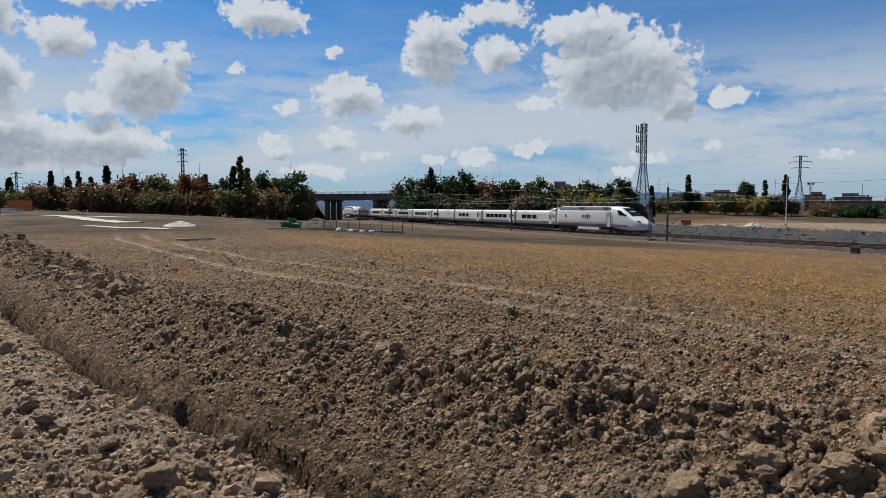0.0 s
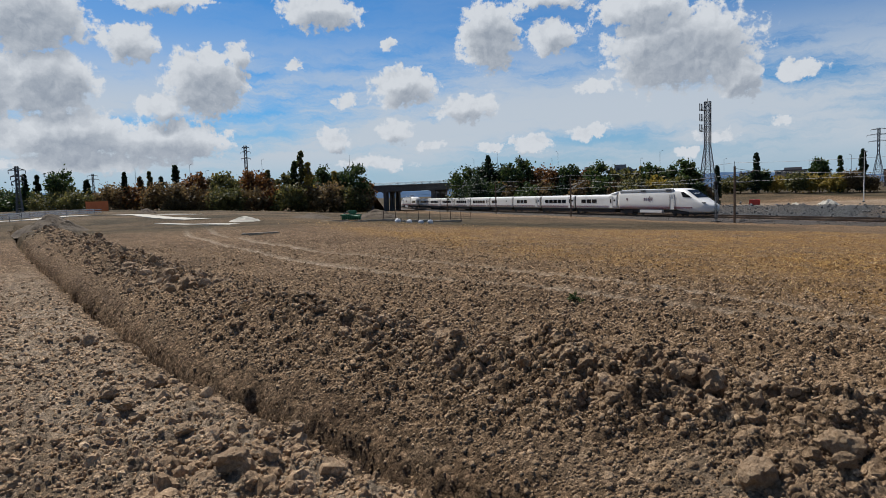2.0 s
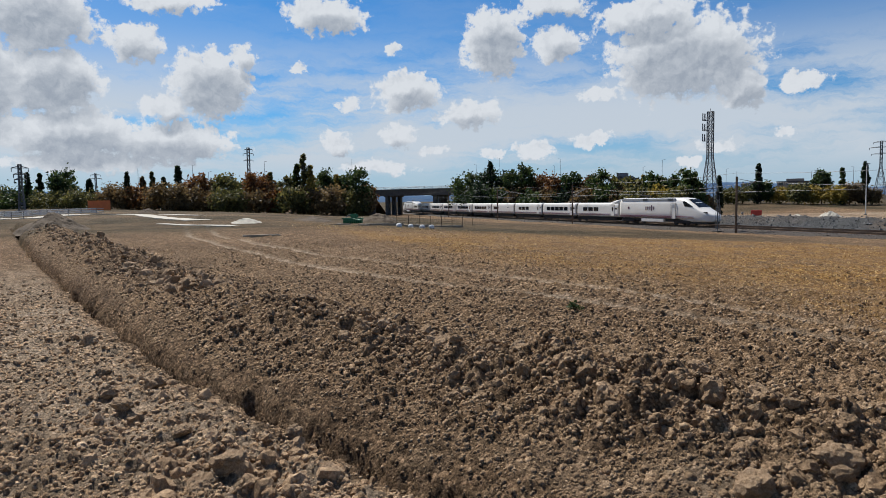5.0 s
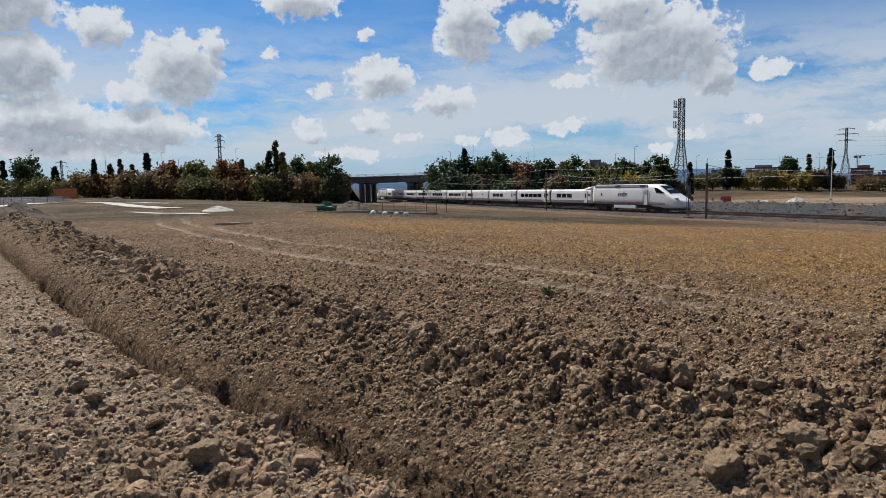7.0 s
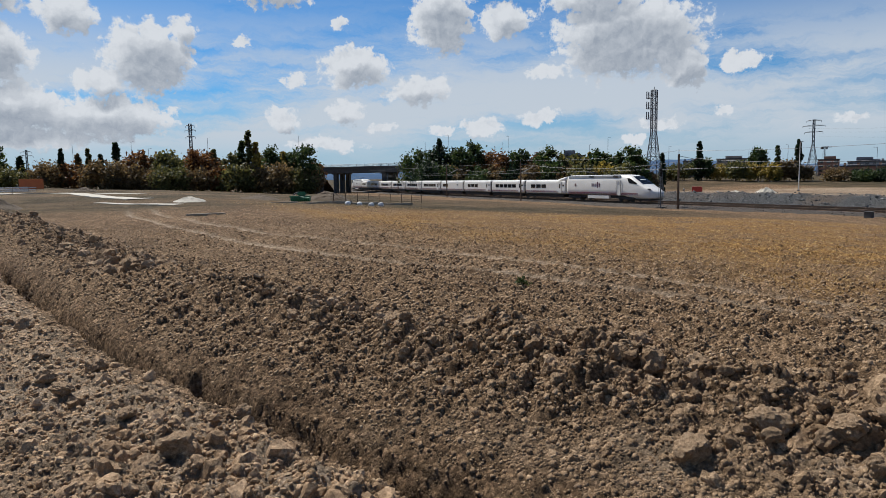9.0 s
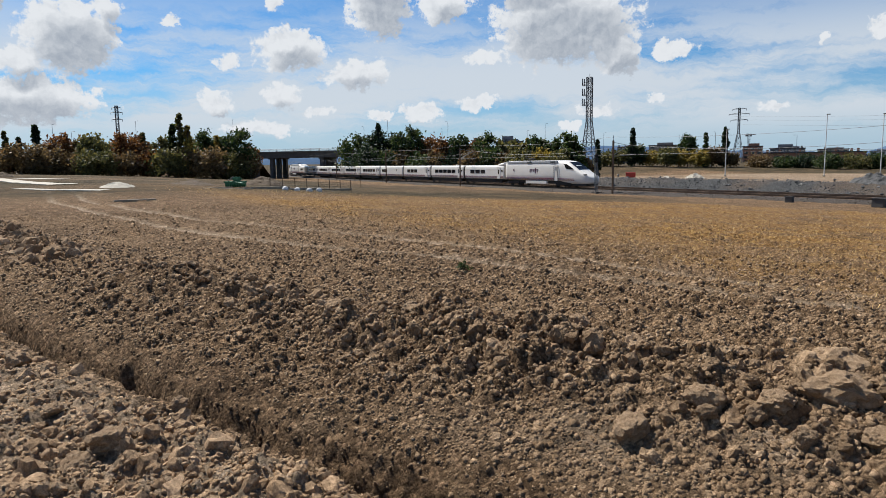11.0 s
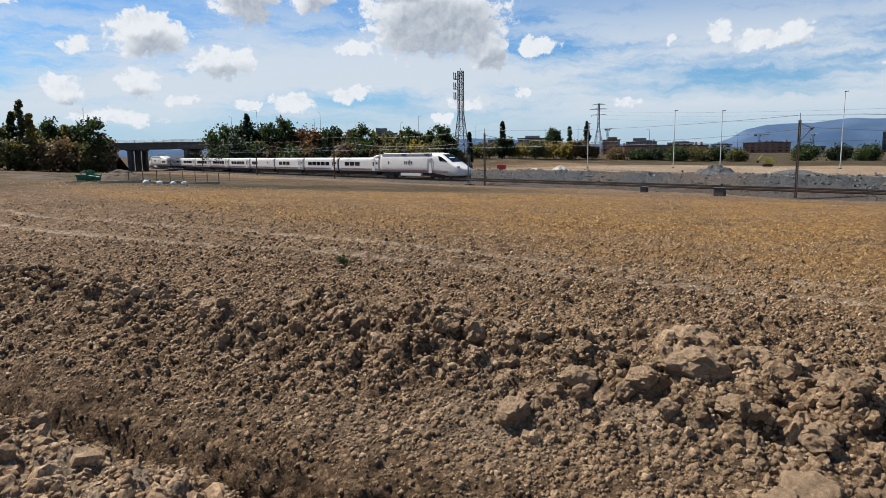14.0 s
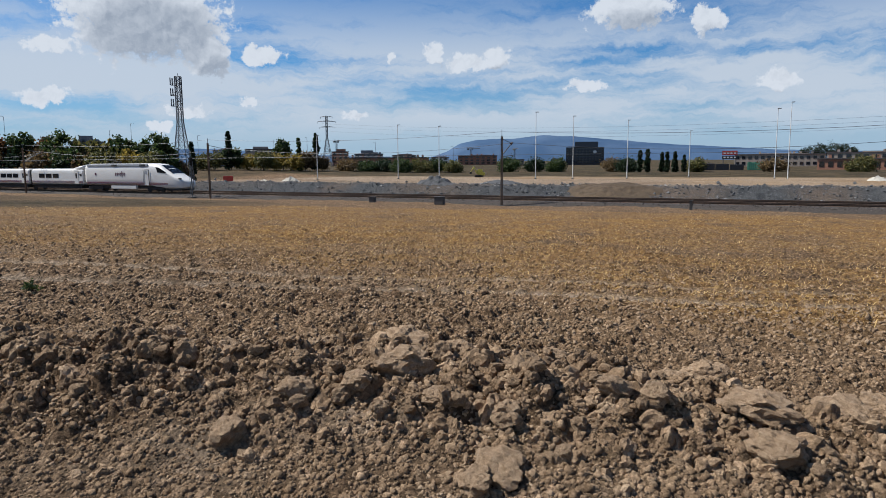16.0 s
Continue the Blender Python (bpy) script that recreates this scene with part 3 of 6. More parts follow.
def stones(name, x, y, z, s, mat, seed, label, category):
    """Many small angular stones as one mesh."""
    rng = np.random.default_rng(seed)
    n = len(x)
    base = np.array([(1, 0, 0.1), (-0.6, 0.8, 0), (-0.5, -0.8, 0.1), (0.1, 0, 0.8), (0.1, 0.1, -0.6)])
    base = base[None] * rng.uniform(0.6, 1.3, (n, 5, 1))
    turn = rng.uniform(0, 6.28, n)
    c, sn = np.cos(turn)[:, None], np.sin(turn)[:, None]
    v = np.stack([base[..., 0] * c - base[..., 1] * sn, base[..., 0] * sn + base[..., 1] * c, base[..., 2]], -1) * s[:, None, None]
    v += np.stack([x, y, z], -1)[:, None, :]
    tri = np.array([(0, 1, 3), (1, 2, 3), (2, 0, 3), (1, 0, 4), (2, 1, 4), (0, 2, 4)])
    f = (tri[None] + 5 * np.arange(n)[:, None, None]).reshape(-1, 3)
    return tagged(mesh_of(name, v.reshape(-1, 3), f, mat), label, category, kind="stuff")


def stone_material(name, stops):
    m, nt, b = material(name, 0.95)
    g = nt.nodes.new("ShaderNodeNewGeometry")
    n = noise_node(nt, 7, 4)
    c = ramp(nt, g.outputs["Random Per Island"], stops)
    link(nt, mixed(nt, 0.4, c.outputs["Color"], n.outputs["Fac"], "OVERLAY"), b.inputs["Base Color"])
    return m


STONE_B = stone_material("ballast_pieces", [(0.0, (0.028, 0.023, 0.019)), (0.6, (0.066, 0.054, 0.044)), (1.0, (0.13, 0.11, 0.09))])
STONE_G = stone_material("rubble_pieces", [(0.0, (0.06, 0.06, 0.06)), (0.6, (0.105, 0.106, 0.106)), (0.93, (0.16, 0.157, 0.15)), (1.0, (0.26, 0.252, 0.235))])


def build_stones():
    rng = np.random.default_rng(5)
    n = 16000
    x = rng.uniform(-190, 45, n)
    a = rng.uniform(-4.6, 6.5, n)
    z = RAIL_Z + np.where(a < -2.1, -0.2 + (a + 2.1) * 0.35, -0.2)
    y = np.array([rail_y(k) for k in x]) + a
    stones("ballast_stones", x, y, z, rng.uniform(0.05, 0.13, n), STONE_B, 6, "loose grey-brown ballast stones along the tracks", "ballast")
    n = 15000
    x = rng.uniform(-110, 48, n)
    y = 74.6 + 11.5 * rng.uniform(0, 1, n) ** 1.3
    keep = smooth_noise(x, y, 5.0, 49) > -0.22 - 0.2 * rng.uniform(0, 1, n)
    x, y = x[keep], y[keep]
    z = ground_parts(x, y)[0]
    s = 0.045 * (1 - rng.uniform(0, 1, len(x))) ** -0.4
    stones("rubble_stones", x, y, z + s * 0.2, np.minimum(s, 0.24), STONE_G, 7, "grey broken stones tipped along the pad's edge", "rubble")


build_stones()

# ---------------------------------------------------------------- train
GLASS_DARK, _nt, _b = material("dark_window_glass", 0.06)
_b.inputs["Base Color"].default_value, _b.inputs["Specular IOR Level"].default_value = (0.012, 0.014, 0.018, 1), 0.6
MAROON = worn("maroon_stripe", (0.13, 0.025, 0.05), (0.10, 0.02, 0.04), 1.0, 0.4, bump=0)
UNDER = worn("underframe_black", (0.03, 0.028, 0.026), (0.014, 0.013, 0.012), 2.0, 0.7)
ROOF_GREY = worn("roof_grey", (0.36, 0.37, 0.38), (0.26, 0.27, 0.28), 0.8, 0.5, bump=0)
PURPLE = worn("purple_lettering_paint", (0.085, 0.02, 0.055), (0.07, 0.015, 0.045), 1.0, 0.4, bump=0)
LAMP_GLASS, _nt, _b = material("lamp_glass", 0.1)
_b.inputs["Base Color"].default_value = (0.7, 0.72, 0.75, 1)


def ring(w, zb, zt, n=28, power=4.5):
    """A rounded upright section, half width w, from zb to zt."""
    out = []
    for i in range(n):
        a = 2 * math.pi * (i + 0.5) / n
        c, s = math.cos(a), math.sin(a)
        y = w * math.copysign(abs(c) ** (2 / power), c)
        z = (zb + zt) / 2 + (zt - zb) / 2 * math.copysign(abs(s) ** (2 / power), s)
        out.append((y * (1 - 0.05 * max(0, (z - 2.2) / 1.8)), z))
    return out


def loft(sections, n=28, power=4.5):
    """sections of (x, half width, bottom, top)."""
    bm = bmesh.new()
    rings = [[bm.verts.new((x, y, z)) for y, z in ring(w, zb, zt, n, power)] for x, w, zb, zt in sections]
    for a, b in zip(rings[:-1], rings[1:]):
        for i in range(n):
            bm.faces.new((a[i], a[(i + 1) % n], b[(i + 1) % n], b[i]))
    bm.faces.new(rings[0][::-1])
    bm.faces.new(rings[-1])
    bmesh.ops.recalc_face_normals(bm, faces=bm.faces[:])
    return bm


NOSE = [(0.0, 0.30, 0.95, 1.22), (-0.12, 0.62, 0.72, 1.45), (-0.5, 0.98, 0.55, 1.68), (-1.1, 1.2, 0.48, 1.95), (-1.9, 1.33, 0.45, 2.28), (-2.8, 1.41, 0.45, 2.72), (-3.7, 1.45, 0.45, 3.22), (-4.6, 1.47, 0.5, 3.66), (-5.5, 1.47, 0.6, 3.9), (-6.6, 1.47, 0.8, 3.98)]


def wheelset(bm, x):
    for y in (-0.72, 0.72):
        rod(bm, (x, y - 0.07, 0.46), (x, y + 0.07, 0.46), 0.46, n=18)
    rod(bm, (x, -0.7, 0.46), (x, 0.7, 0.46), 0.09)


def power_car(train, front, back_turn):
    """The driving unit: its nose at x = 0, its tail at -20, in its own axes."""
    body = part("power_car", loft(NOSE + [(-19.6, 1.47, 0.85, 3.98), (-19.9, 1.43, 0.9, 3.9)]), WHITE, train, "white streamlined power car with a long sloping nose", smooth=True)
    body.matrix_basis = front
    bm = bmesh.new()
    for x0, x1 in ((-19.2, -16.8), (-6.9, -4.4)):
        box(bm, ((x0 + x1) / 2, 0, 0.55), (x1 - x0 + 0.8, 2.5, 0.4))
    box(bm, (-12, 0, 0.72), (14, 2.3, 0.4))
    box(bm, (-2.6, 0, 0.42), (3.4, 2.3, 0.25))
    part("underframe", bm, UNDER, body, "black underframe and bogies")
    for x in (-18.9, -16.4, -7.4, -4.9):
        bm = bmesh.new()
        wheelset(bm, x)
        part("wheelset", bm, UNDER, body)
    bm = box(bmesh.new(), (-11.9, 0, 0.66), (5.2, 2.9, 0.5), 0, 0.06)
    part("skirt", bm, WHITE, body)
    for z, h in ((1.27, 0.07), (1.08, 0.05)):
        bm = box(bmesh.new(), (-11.4, 0, z), (16.6, 2.965, h))
        part("stripe", bm, MAROON, body, "thin maroon stripe")
    # windscreen and side panes follow the nose, a hair outside it
    bm = bmesh.new()
    for x0, x1, w0, w1, z0, z1 in ((-2.55, -4.7, 0.98, 0.9, 2.64, 3.73),):
        pts = [(x0, -w0, z0 - 0.02), (x0, w0, z0 - 0.02), (x1, w1, z1), (x1, -w1, z1)]
        vs = [bm.verts.new(p) for p in pts]
        bm.faces.new(vs)
    bmesh.ops.solidify(bm, geom=bm.faces[:], thickness=0.10)
    part("windscreen", bm, GLASS_DARK, body, "raked dark windscreen")
    for side in (-1, 1):
        bm = bmesh.new()
        vs = [bm.verts.new(p) for p in ((-3.1, side * 1.435, 2.62), (-4.9, side * 1.475, 2.72), (-5.3, side * 1.46, 3.45), (-4.7, side * 1.45, 3.42))]
        bm.faces.new(vs if side < 0 else vs[::-1])
        bmesh.ops.solidify(bm, geom=bm.faces[:], thickness=0.05)
        part("side_window", bm, GLASS_DARK, body)
        bm = bmesh.new()
        box(bm, (-1.35, side * 1.05, 1.9), (0.9, 0.30, 0.12), side * 12, 0.03)
        part("headlight", bm, GLASS_DARK, body, "slim dark headlight unit")
        # crew door with its frame and grab rails
        bm = box(bmesh.new(), (-7.15, side * 1.46, 2.1), (0.86, 0.05, 2.3), 0, 0.02)
        door = part("door", bm, WHITE, body)
        bm = box(bmesh.new(), (-7.15, side * 1.49, 2.75), (0.4, 0.02, 0.5), 0, 0.0)
        part("pane", bm, ROOF_GREY, door)
        for dx in (-0.5, 0.5):
            part("grab_rail", rod(bmesh.new(), (-7.15 + dx, side * 1.52, 1.2), (-7.15 + dx, side * 1.52, 3.1), 0.025), STEEL, door)
        # grey roof flank and louvres
        bm = box(bmesh.new(), (-13.2, side * 1.30, 3.72), (12.6, 0.22, 0.36), 0, 0.05)
        part("roof_flank", bm, ROOF_GREY, body, "grey roof flank")
        for x in (-13.6, -7.9):
            bm = bmesh.new()
            for i in range(5):
                box(bm, (x, side * 1.415, 3.58 + i * 0.065), (1.1, 0.03, 0.04))
            part("louvre", bm, UNDER, body, "dark air louvre")
        # operator's mark as plain shapes
        for i, (dx, h, up) in enumerate(((-0.95, 0.5, 0), (-0.5, 0.5, 0), (-0.02, 0.5, 0), (0.38, 0.86, 0.02), (0.82, 0.5, 0))):
            bm = bmesh.new()
            box(bm, (-12.4 + (dx if side < 0 else -dx), side * 1.477, 2.45 + up), (0.16, 0.012, h))
            box(bm, (-12.4 + (dx if side < 0 else -dx) + 0.1, side * 1.477, 2.62 + up), (0.26, 0.012, 0.1))
            part("marking", bm, PURPLE, body, "plain purple marking")
        bm = box(bmesh.new(), (-17.6, side * 1.477, 2.5), (0.3, 0.012, 0.36))
        part("emblem", bm, PURPLE, body)
    bm = bmesh.new()
    for y in (-0.5, 0.5):
        rod(bm, (-15.6, y, 4.02), (-14.2, y * 0.5, 4.3), 0.03)
        rod(bm, (-14.2, y * 0.5, 4.3), (-15.8, y * 0.6, 4.42), 0.03)
    rod(bm, (-15.8, -0.8, 4.43), (-15.8, 0.8, 4.43), 0.04)
    for x in (-16.2, -15.2, -14.4):
        rod(bm, (x, 0.4, 3.95), (x, 0.4, 4.2), 0.07)
    part("pantograph", bm, UNDER, body, "folded pantograph on the roof")
    return body


_carriage = {}


def carriage(train, m, index, first):
    """One short coach, its middle at x = 0."""
    def shared(key, make):
        if key not in _carriage:
            bm = make()
            me = bpy.data.meshes.new(key[0])
            bm.to_mesh(me)
            bm.free()
            me.materials.append(key[1])
            _carriage[key] = me
        return _carriage[key]

    def piece(name, mat, tag, make, parent, smooth=False):
        me = shared((name, mat, tag), make)
        ob = new(name, me)
        ob.parent = parent
        return ob
    L = 6.28
    top = 3.28
    body = piece("carriage", WHITE, 0, lambda: loft([(-L, 1.40, 0.95, top - 0.08), (-L + 0.15, 1.46, 0.9, top), (L - 0.15, 1.46, 0.9, top), (L, 1.40, 0.95, top - 0.08)], 28, 6.5), train)
    body.matrix_basis = m
    layout = {"bar": (-4.4, -2.9), "short": (-3.6, -1.9, -0.2), "long": (-3.9, -2.25, -0.6, 1.05, 2.7)}
    kind = "bar" if index == 3 else ("short" if index in (0, 2, 9) else "long")
    for x in layout[kind]:
        ob = piece("window", GLASS_DARK, 0, lambda: box(bmesh.new(), (0, 0, 0), (1.5, 2.945, 0.74), 0, 0.06), body)
        ob.location = (x, 0, 2.22)
    for z, h in ((1.42, 0.05), (1.27, 0.06)):
        ob = piece("stripe", MAROON, round(h * 100), lambda h=h: box(bmesh.new(), (0, 0, 0), (2 * L - 0.3, 2.935, h)), body)
        ob.location = (0, 0, z)
    ob = piece("underframe", UNDER, 0, lambda: box(box(bmesh.new(), (0, 0, 0.62), (2 * L - 1.6, 2.45, 0.5)), (0, 0, 0.86), (2 * L - 0.2, 2.7, 0.16)), body)
    ob = piece("gangway", UNDER, 1, lambda: box(bmesh.new(), (-6.57, 0, 1.95), (0.56, 2.5, 2.35), 0, 0.08), body)

    def axle():
        bm = bmesh.new()
        wheelset(bm, 0)
        return bm
    ob = piece("wheelset", UNDER, 0, axle, body)
    ob.location = (-6.57, 0, 0)
    if kind != "bar":
        for side in (-1, 1):
            door = piece("door", WHITE, side, lambda: box(bmesh.new(), (0, 0, 0), (0.95, 0.05, 2.0), 0, 0.02), body)
            door.location = (4.75, side * 1.462, 2.05)
            pane = piece("pane", GLASS_DARK, 1, lambda: box(bmesh.new(), (0, 0, 0), (0.34, 0.03, 0.72), 0, 0.0), door)
            pane.location = (0, side * 0.018, 0.18)
    ob = piece("sign", GLASS_DARK, 2, lambda: box(bmesh.new(), (0, 0, 0), (0.4, 2.94, 0.26), 0, 0.0), body)
    ob.location = (5.7 if kind != "bar" else 3.2, 0, 2.35)
    return body


def build_train():
    nose = -70.0
    train = holder("train", (nose, rail_y(nose), RAIL_Z), "long white passenger train with maroon stripes, standing on the rails", "train")

    def at(s):
        """The pose s metres behind the nose, along the line."""
        x = nose
        left = s
        while left > 0:
            d = min(left, 1.0)
            k = (rail_y(x - 0.5) - rail_y(x + 0.5))
            x -= d / math.hypot(1, k)
            left -= d
        a = math.atan2(rail_y(x + 0.5) - rail_y(x - 0.5), 1.0)
        return pose(x - nose, rail_y(x) - rail_y(nose), 0, 0, 0, math.degrees(a))
    power_car(train, at(0), 0)
    for i in range(10):
        carriage(train, at(20.0 + 13.14 * (i + 0.5) + 0.28), i, i == 0)
    # the fairing by which the first coach meets the taller power car
    for s in (21.0, 20 + 131.4 - 0.4):
        bm = loft([(-2.4, 1.2, 3.0, 3.3), (-1.0, 1.38, 3.0, 3.62), (0.8, 1.42, 3.0, 3.9)], 20, 4)
        f = part("fairing", bm, WHITE, train, "", True)
        f.matrix_basis = at(s) if s < 60 else at(s) @ pose(0, 0, 0, 0, 0, 180)
    end = at(20 + 131.4 + 20)
    power_car(train, end @ pose(0, 0, 0, 0, 0, 180), 180)


build_train()


# ---------------------------------------------------------------- bridge
BRIDGE_A, BRIDGE_D = Vector((-218, 70, 0)), Vector((13, 12, 0)).normalized()
BRIDGE_TURN = math.degrees(math.atan2(12, 13))


def build_bridge():
    b = holder("road_bridge", (BRIDGE_A.x, BRIDGE_A.y, 0.0), "grey concrete road bridge over the railway on thick piers", "bridge", turn=BRIDGE_TURN)
    # own axes: x along the road, y across it
    part("deck", box(bmesh.new(), (20, -4, 8.15), (66, 11, 0.9), 0, 0.08), CONCRETE, b)
    for y in (-9.0, -6, -2, 1.0):
        part("beam", box(bmesh.new(), (20, y, 7.35), (66, 0.9, 0.75)), CONCRETE, b)
    for y in (-9.55, 1.55):
        part("kerb", box(bmesh.new(), (20, y, 8.8), (66, 0.35, 0.5), 0, 0.03), CONCRETE, b)
        bm = bmesh.new()
        for z in (9.25, 9.5, 9.75):
            rod(bm, (-13, y, z), (53, y, z), 0.05, n=6)
        rail = part("guard_rail", bm, STEEL, b, "steel guard rail")
        for i in range(23):
            part("post", box(bmesh.new(), (-12.5 + 3 * i, y, 9.35), (0.1, 0.1, 0.85)), STEEL, rail)
    for x in (0.0, 17.7):
        for y in (-8.0, -4.0, 0.0):
            part("pier", box(bmesh.new(), (x, y, 3.4), (1.3, 1.5, 7.2), 0, 0.1), CONCRETE, b)
        part("crosshead", box(bmesh.new(), (x, -4, 6.85), (1.9, 10.4, 0.5), 0, 0.06), CONCRETE, b)
    for x in (-11.5, 34.5):
        part("abutment", box(bmesh.new(), (x, -4, 3.6), (1.4, 12, 8.4), 0, 0.05), CONCRETE, b, "stained concrete abutment")
    part("wing_wall", box(bmesh.new(), (40, -10.2, 4.6), (11, 0.5, 7.4), 0, 0.05), CONCRETE, b)


build_bridge()


def bank(name, x0, x1, label):
    """The sloping earth that carries the road up to the bridge, in the bridge's axes."""
    xs = np.linspace(x0, x1, 40)
    ys = np.array([-22, -15, -9.6, 1.6, 7, 14.0])
    zs = np.array([-1.5, 4.0, 8.3, 8.3, 4.0, -1.5])
    v = []
    ends = (abs(x0) < abs(x1))
    for i, x in enumerate(xs):
        for y, z in zip(ys, zs):
            n = smooth_noise(np.array([x]), np.array([y]), 3.0, 61)[0] if 0 < z < 8 else 0
            p = BRIDGE_A + BRIDGE_D * float(x) + Vector((-BRIDGE_D.y, BRIDGE_D.x, 0)) * float(y)
            v.append((p.x, p.y, z + n))
    n = len(ys)
    f = [(i * n + j, (i + 1) * n + j, (i + 1) * n + j + 1, i * n + j + 1) for i in range(len(xs) - 1) for j in range(n - 1)]
    ob = mesh_of(name, v, f, SOIL, smooth=True)
    return tagged(ob, label, "embankment", kind="structure")


bank("embankment", -160, -12, "dry grassy earth embankment leading to the bridge")
bank("embankment", 35, 75, "dry grassy earth embankment leading away from the bridge")


# ---------------------------------------------------------------- trees
def leaves(rng, centres, radii, count, size, flat=0.8):
    """Small leaf sprays round many centres, as quads."""
    k = len(centres)
    c = np.repeat(centres, count, 0) + rng.normal(0, 1, (k * count, 3)) * np.repeat(radii, count)[:, None] * np.array([0.55, 0.55, 0.5])
    n = len(c)
    a = rng.normal(0, 1, (n, 3))
    a /= np.linalg.norm(a, axis=1)[:, None]
    b = np.cross(a, rng.normal(0, 1, (n, 3)))
    b /= np.linalg.norm(b, axis=1)[:, None]
    s = rng.uniform(0.6, 1.3, n)[:, None] * size
    v = np.stack([c - a * s, c - b * s * 0.6, c + a * s, c + b * s * 0.6], 1)
    return v.reshape(-1, 3), np.arange(n * 4).reshape(-1, 4)


def tree(x, y, z, height, width, leaf, form, seed, label, name="tree", group=""):
    rng = np.random.default_rng(seed)
    t = holder(name, (x, y, z), label, "tree" if name == "tree" else "shrub", group)
    bm = bmesh.new()
    r0 = 0.02 * height + 0.05
    rod(bm, (0, 0, -0.4), (0.1, 0, height * 0.45), r0, r0 * 0.6)
    rod(bm, (0.1, 0, height * 0.45), (0, 0.1, height * 0.92), r0 * 0.6, r0 * 0.12)
    tips = []
    nl = 10 if form != "column" else 14
    for i in range(nl):
        h = height * (0.22 + 0.65 * i / nl)
        a = rng.uniform(0, 6.28)
        spread = width * 0.5 * (0.8 if form != "column" else 0.55) * (1 - 0.5 * i / nl)
        up = height * (0.12 if form != "column" else 0.25)
        tip = (math.cos(a) * spread, math.sin(a) * spread, min(h + up, height * 0.96))
        rod(bm, (0.08, 0, h), tip, r0 * 0.35, r0 * 0.08, 5)
        tips.append(tip)
    part("trunk", bm, BARK, t, "", True)
    if form == "column":
        k = 44
        u = rng.uniform(0.06, 1, k) ** 0.9
        w = width * 0.5 * np.sqrt(np.clip(1.02 - u, 0, 1)) * np.minimum(1, u * 5 + 0.2)
        a = rng.uniform(0, 6.28, k)
        q = rng.uniform(0.1, 0.8, k)
        cen = np.stack([np.cos(a) * w * q, np.sin(a) * w * q, u * height], 1)
        rad = np.maximum(0.25 * width, 0.35) * rng.uniform(0.6, 1.1, k) * (1.15 - 0.75 * u)
        cnt = 80
    else:
        k = 30
        d = rng.normal(0, 1, (k, 3))
        d /= np.linalg.norm(d, axis=1)[:, None]
        q = rng.uniform(0.35, 0.95, k) ** 0.6
        low = -0.05 if form == "low" else 0.15
        cz, hz = (low + 1) / 2 * height, (1 - low) / 2 * height
        cen = np.stack([d[:, 0] * q * width * 0.46, d[:, 1] * q * width * 0.46, cz + d[:, 2] * q * hz * 0.9], 1)
        cen = np.concatenate([cen, np.array(tips)])
        rad = 0.17 * max(width, height * 0.5) * rng.uniform(0.6, 1.25, len(cen))
        cnt = 72
    v, f = leaves(rng, cen, rad, cnt, 0.38 if height > 5 else 0.28)
    v[:, 2] = np.maximum(v[:, 2], 0.05)
    crown = mesh_of("crown", v, f, LEAF[leaf], t)
    return t


LOOKS = {"green": "green leafy tree with uneven crown", "dark": "dark green tree with dense foliage", "olive": "olive-green tree turning autumn yellow", "yellow": "yellow-green tree with thinning leaves",
         "rust": "rust-red autumn tree with dry leaves", "brown": "brown tree with withered autumn leaves"}
FORMS = {"broad": "", "low": ", low and bushy", "column": ", tall and columnar"}


def grove(rows, base_r, group, form, seed, drop=0.0):
    """Trees by heading, the height of their tops in degrees, the width in degrees and the leaf."""
    for i, (h, e, w, leaf) in enumerate(rows):
        r = base_r(h) + (7.0 * ((i * 37) % 11) / 11 - 3)
        x, y = polar(h, r)
        z = land_at(x, y) - 0.1
        top = 5 + r * math.tan(radians(e))
        tree(x, y, z, max((top - z) * (1.07 if form != 'column' else 1.03), 2.0), max(r * radians(w) * (1.4 if form != 'low' else 1.75), 1.4), leaf, form, seed + i, LOOKS[leaf] + FORMS[form] + ("" if form != "broad" else ", in a tree belt"), group=group)


LEFT_R = lambda h: 178 + 2.2 * max(0, -88 - h)
RIGHT_R = lambda h: 150 + 2.3 * max(0, -49 - h)
grove([(-98.2, 2.54, 1.36, "green"), (-88.8, 2.23, 1.8, "rust"), (-87.6, 1.94, 1.3, "brown"), (-86.4, 2.19, 1.64, "olive"), (-84.0, 2.28, 1.9, "rust"), (-85.2, 1.7, 1.5, "olive"), (-81.9, 2.04, 1.37, "olive"), (-82.8, 1.7, 1.3, "brown"),
       (-79.2, 2.1, 1.2, "olive"), (-78.4, 2.55, 1.2, "green"), (-77.4, 2.1, 1.2, "olive"), (-75.9, 2.68, 1.9, "green"), (-76.8, 1.9, 1.4, "green"), (-74.9, 1.39, 1.0, "rust")], LEFT_R, "trees of the western belt", "broad", 100)
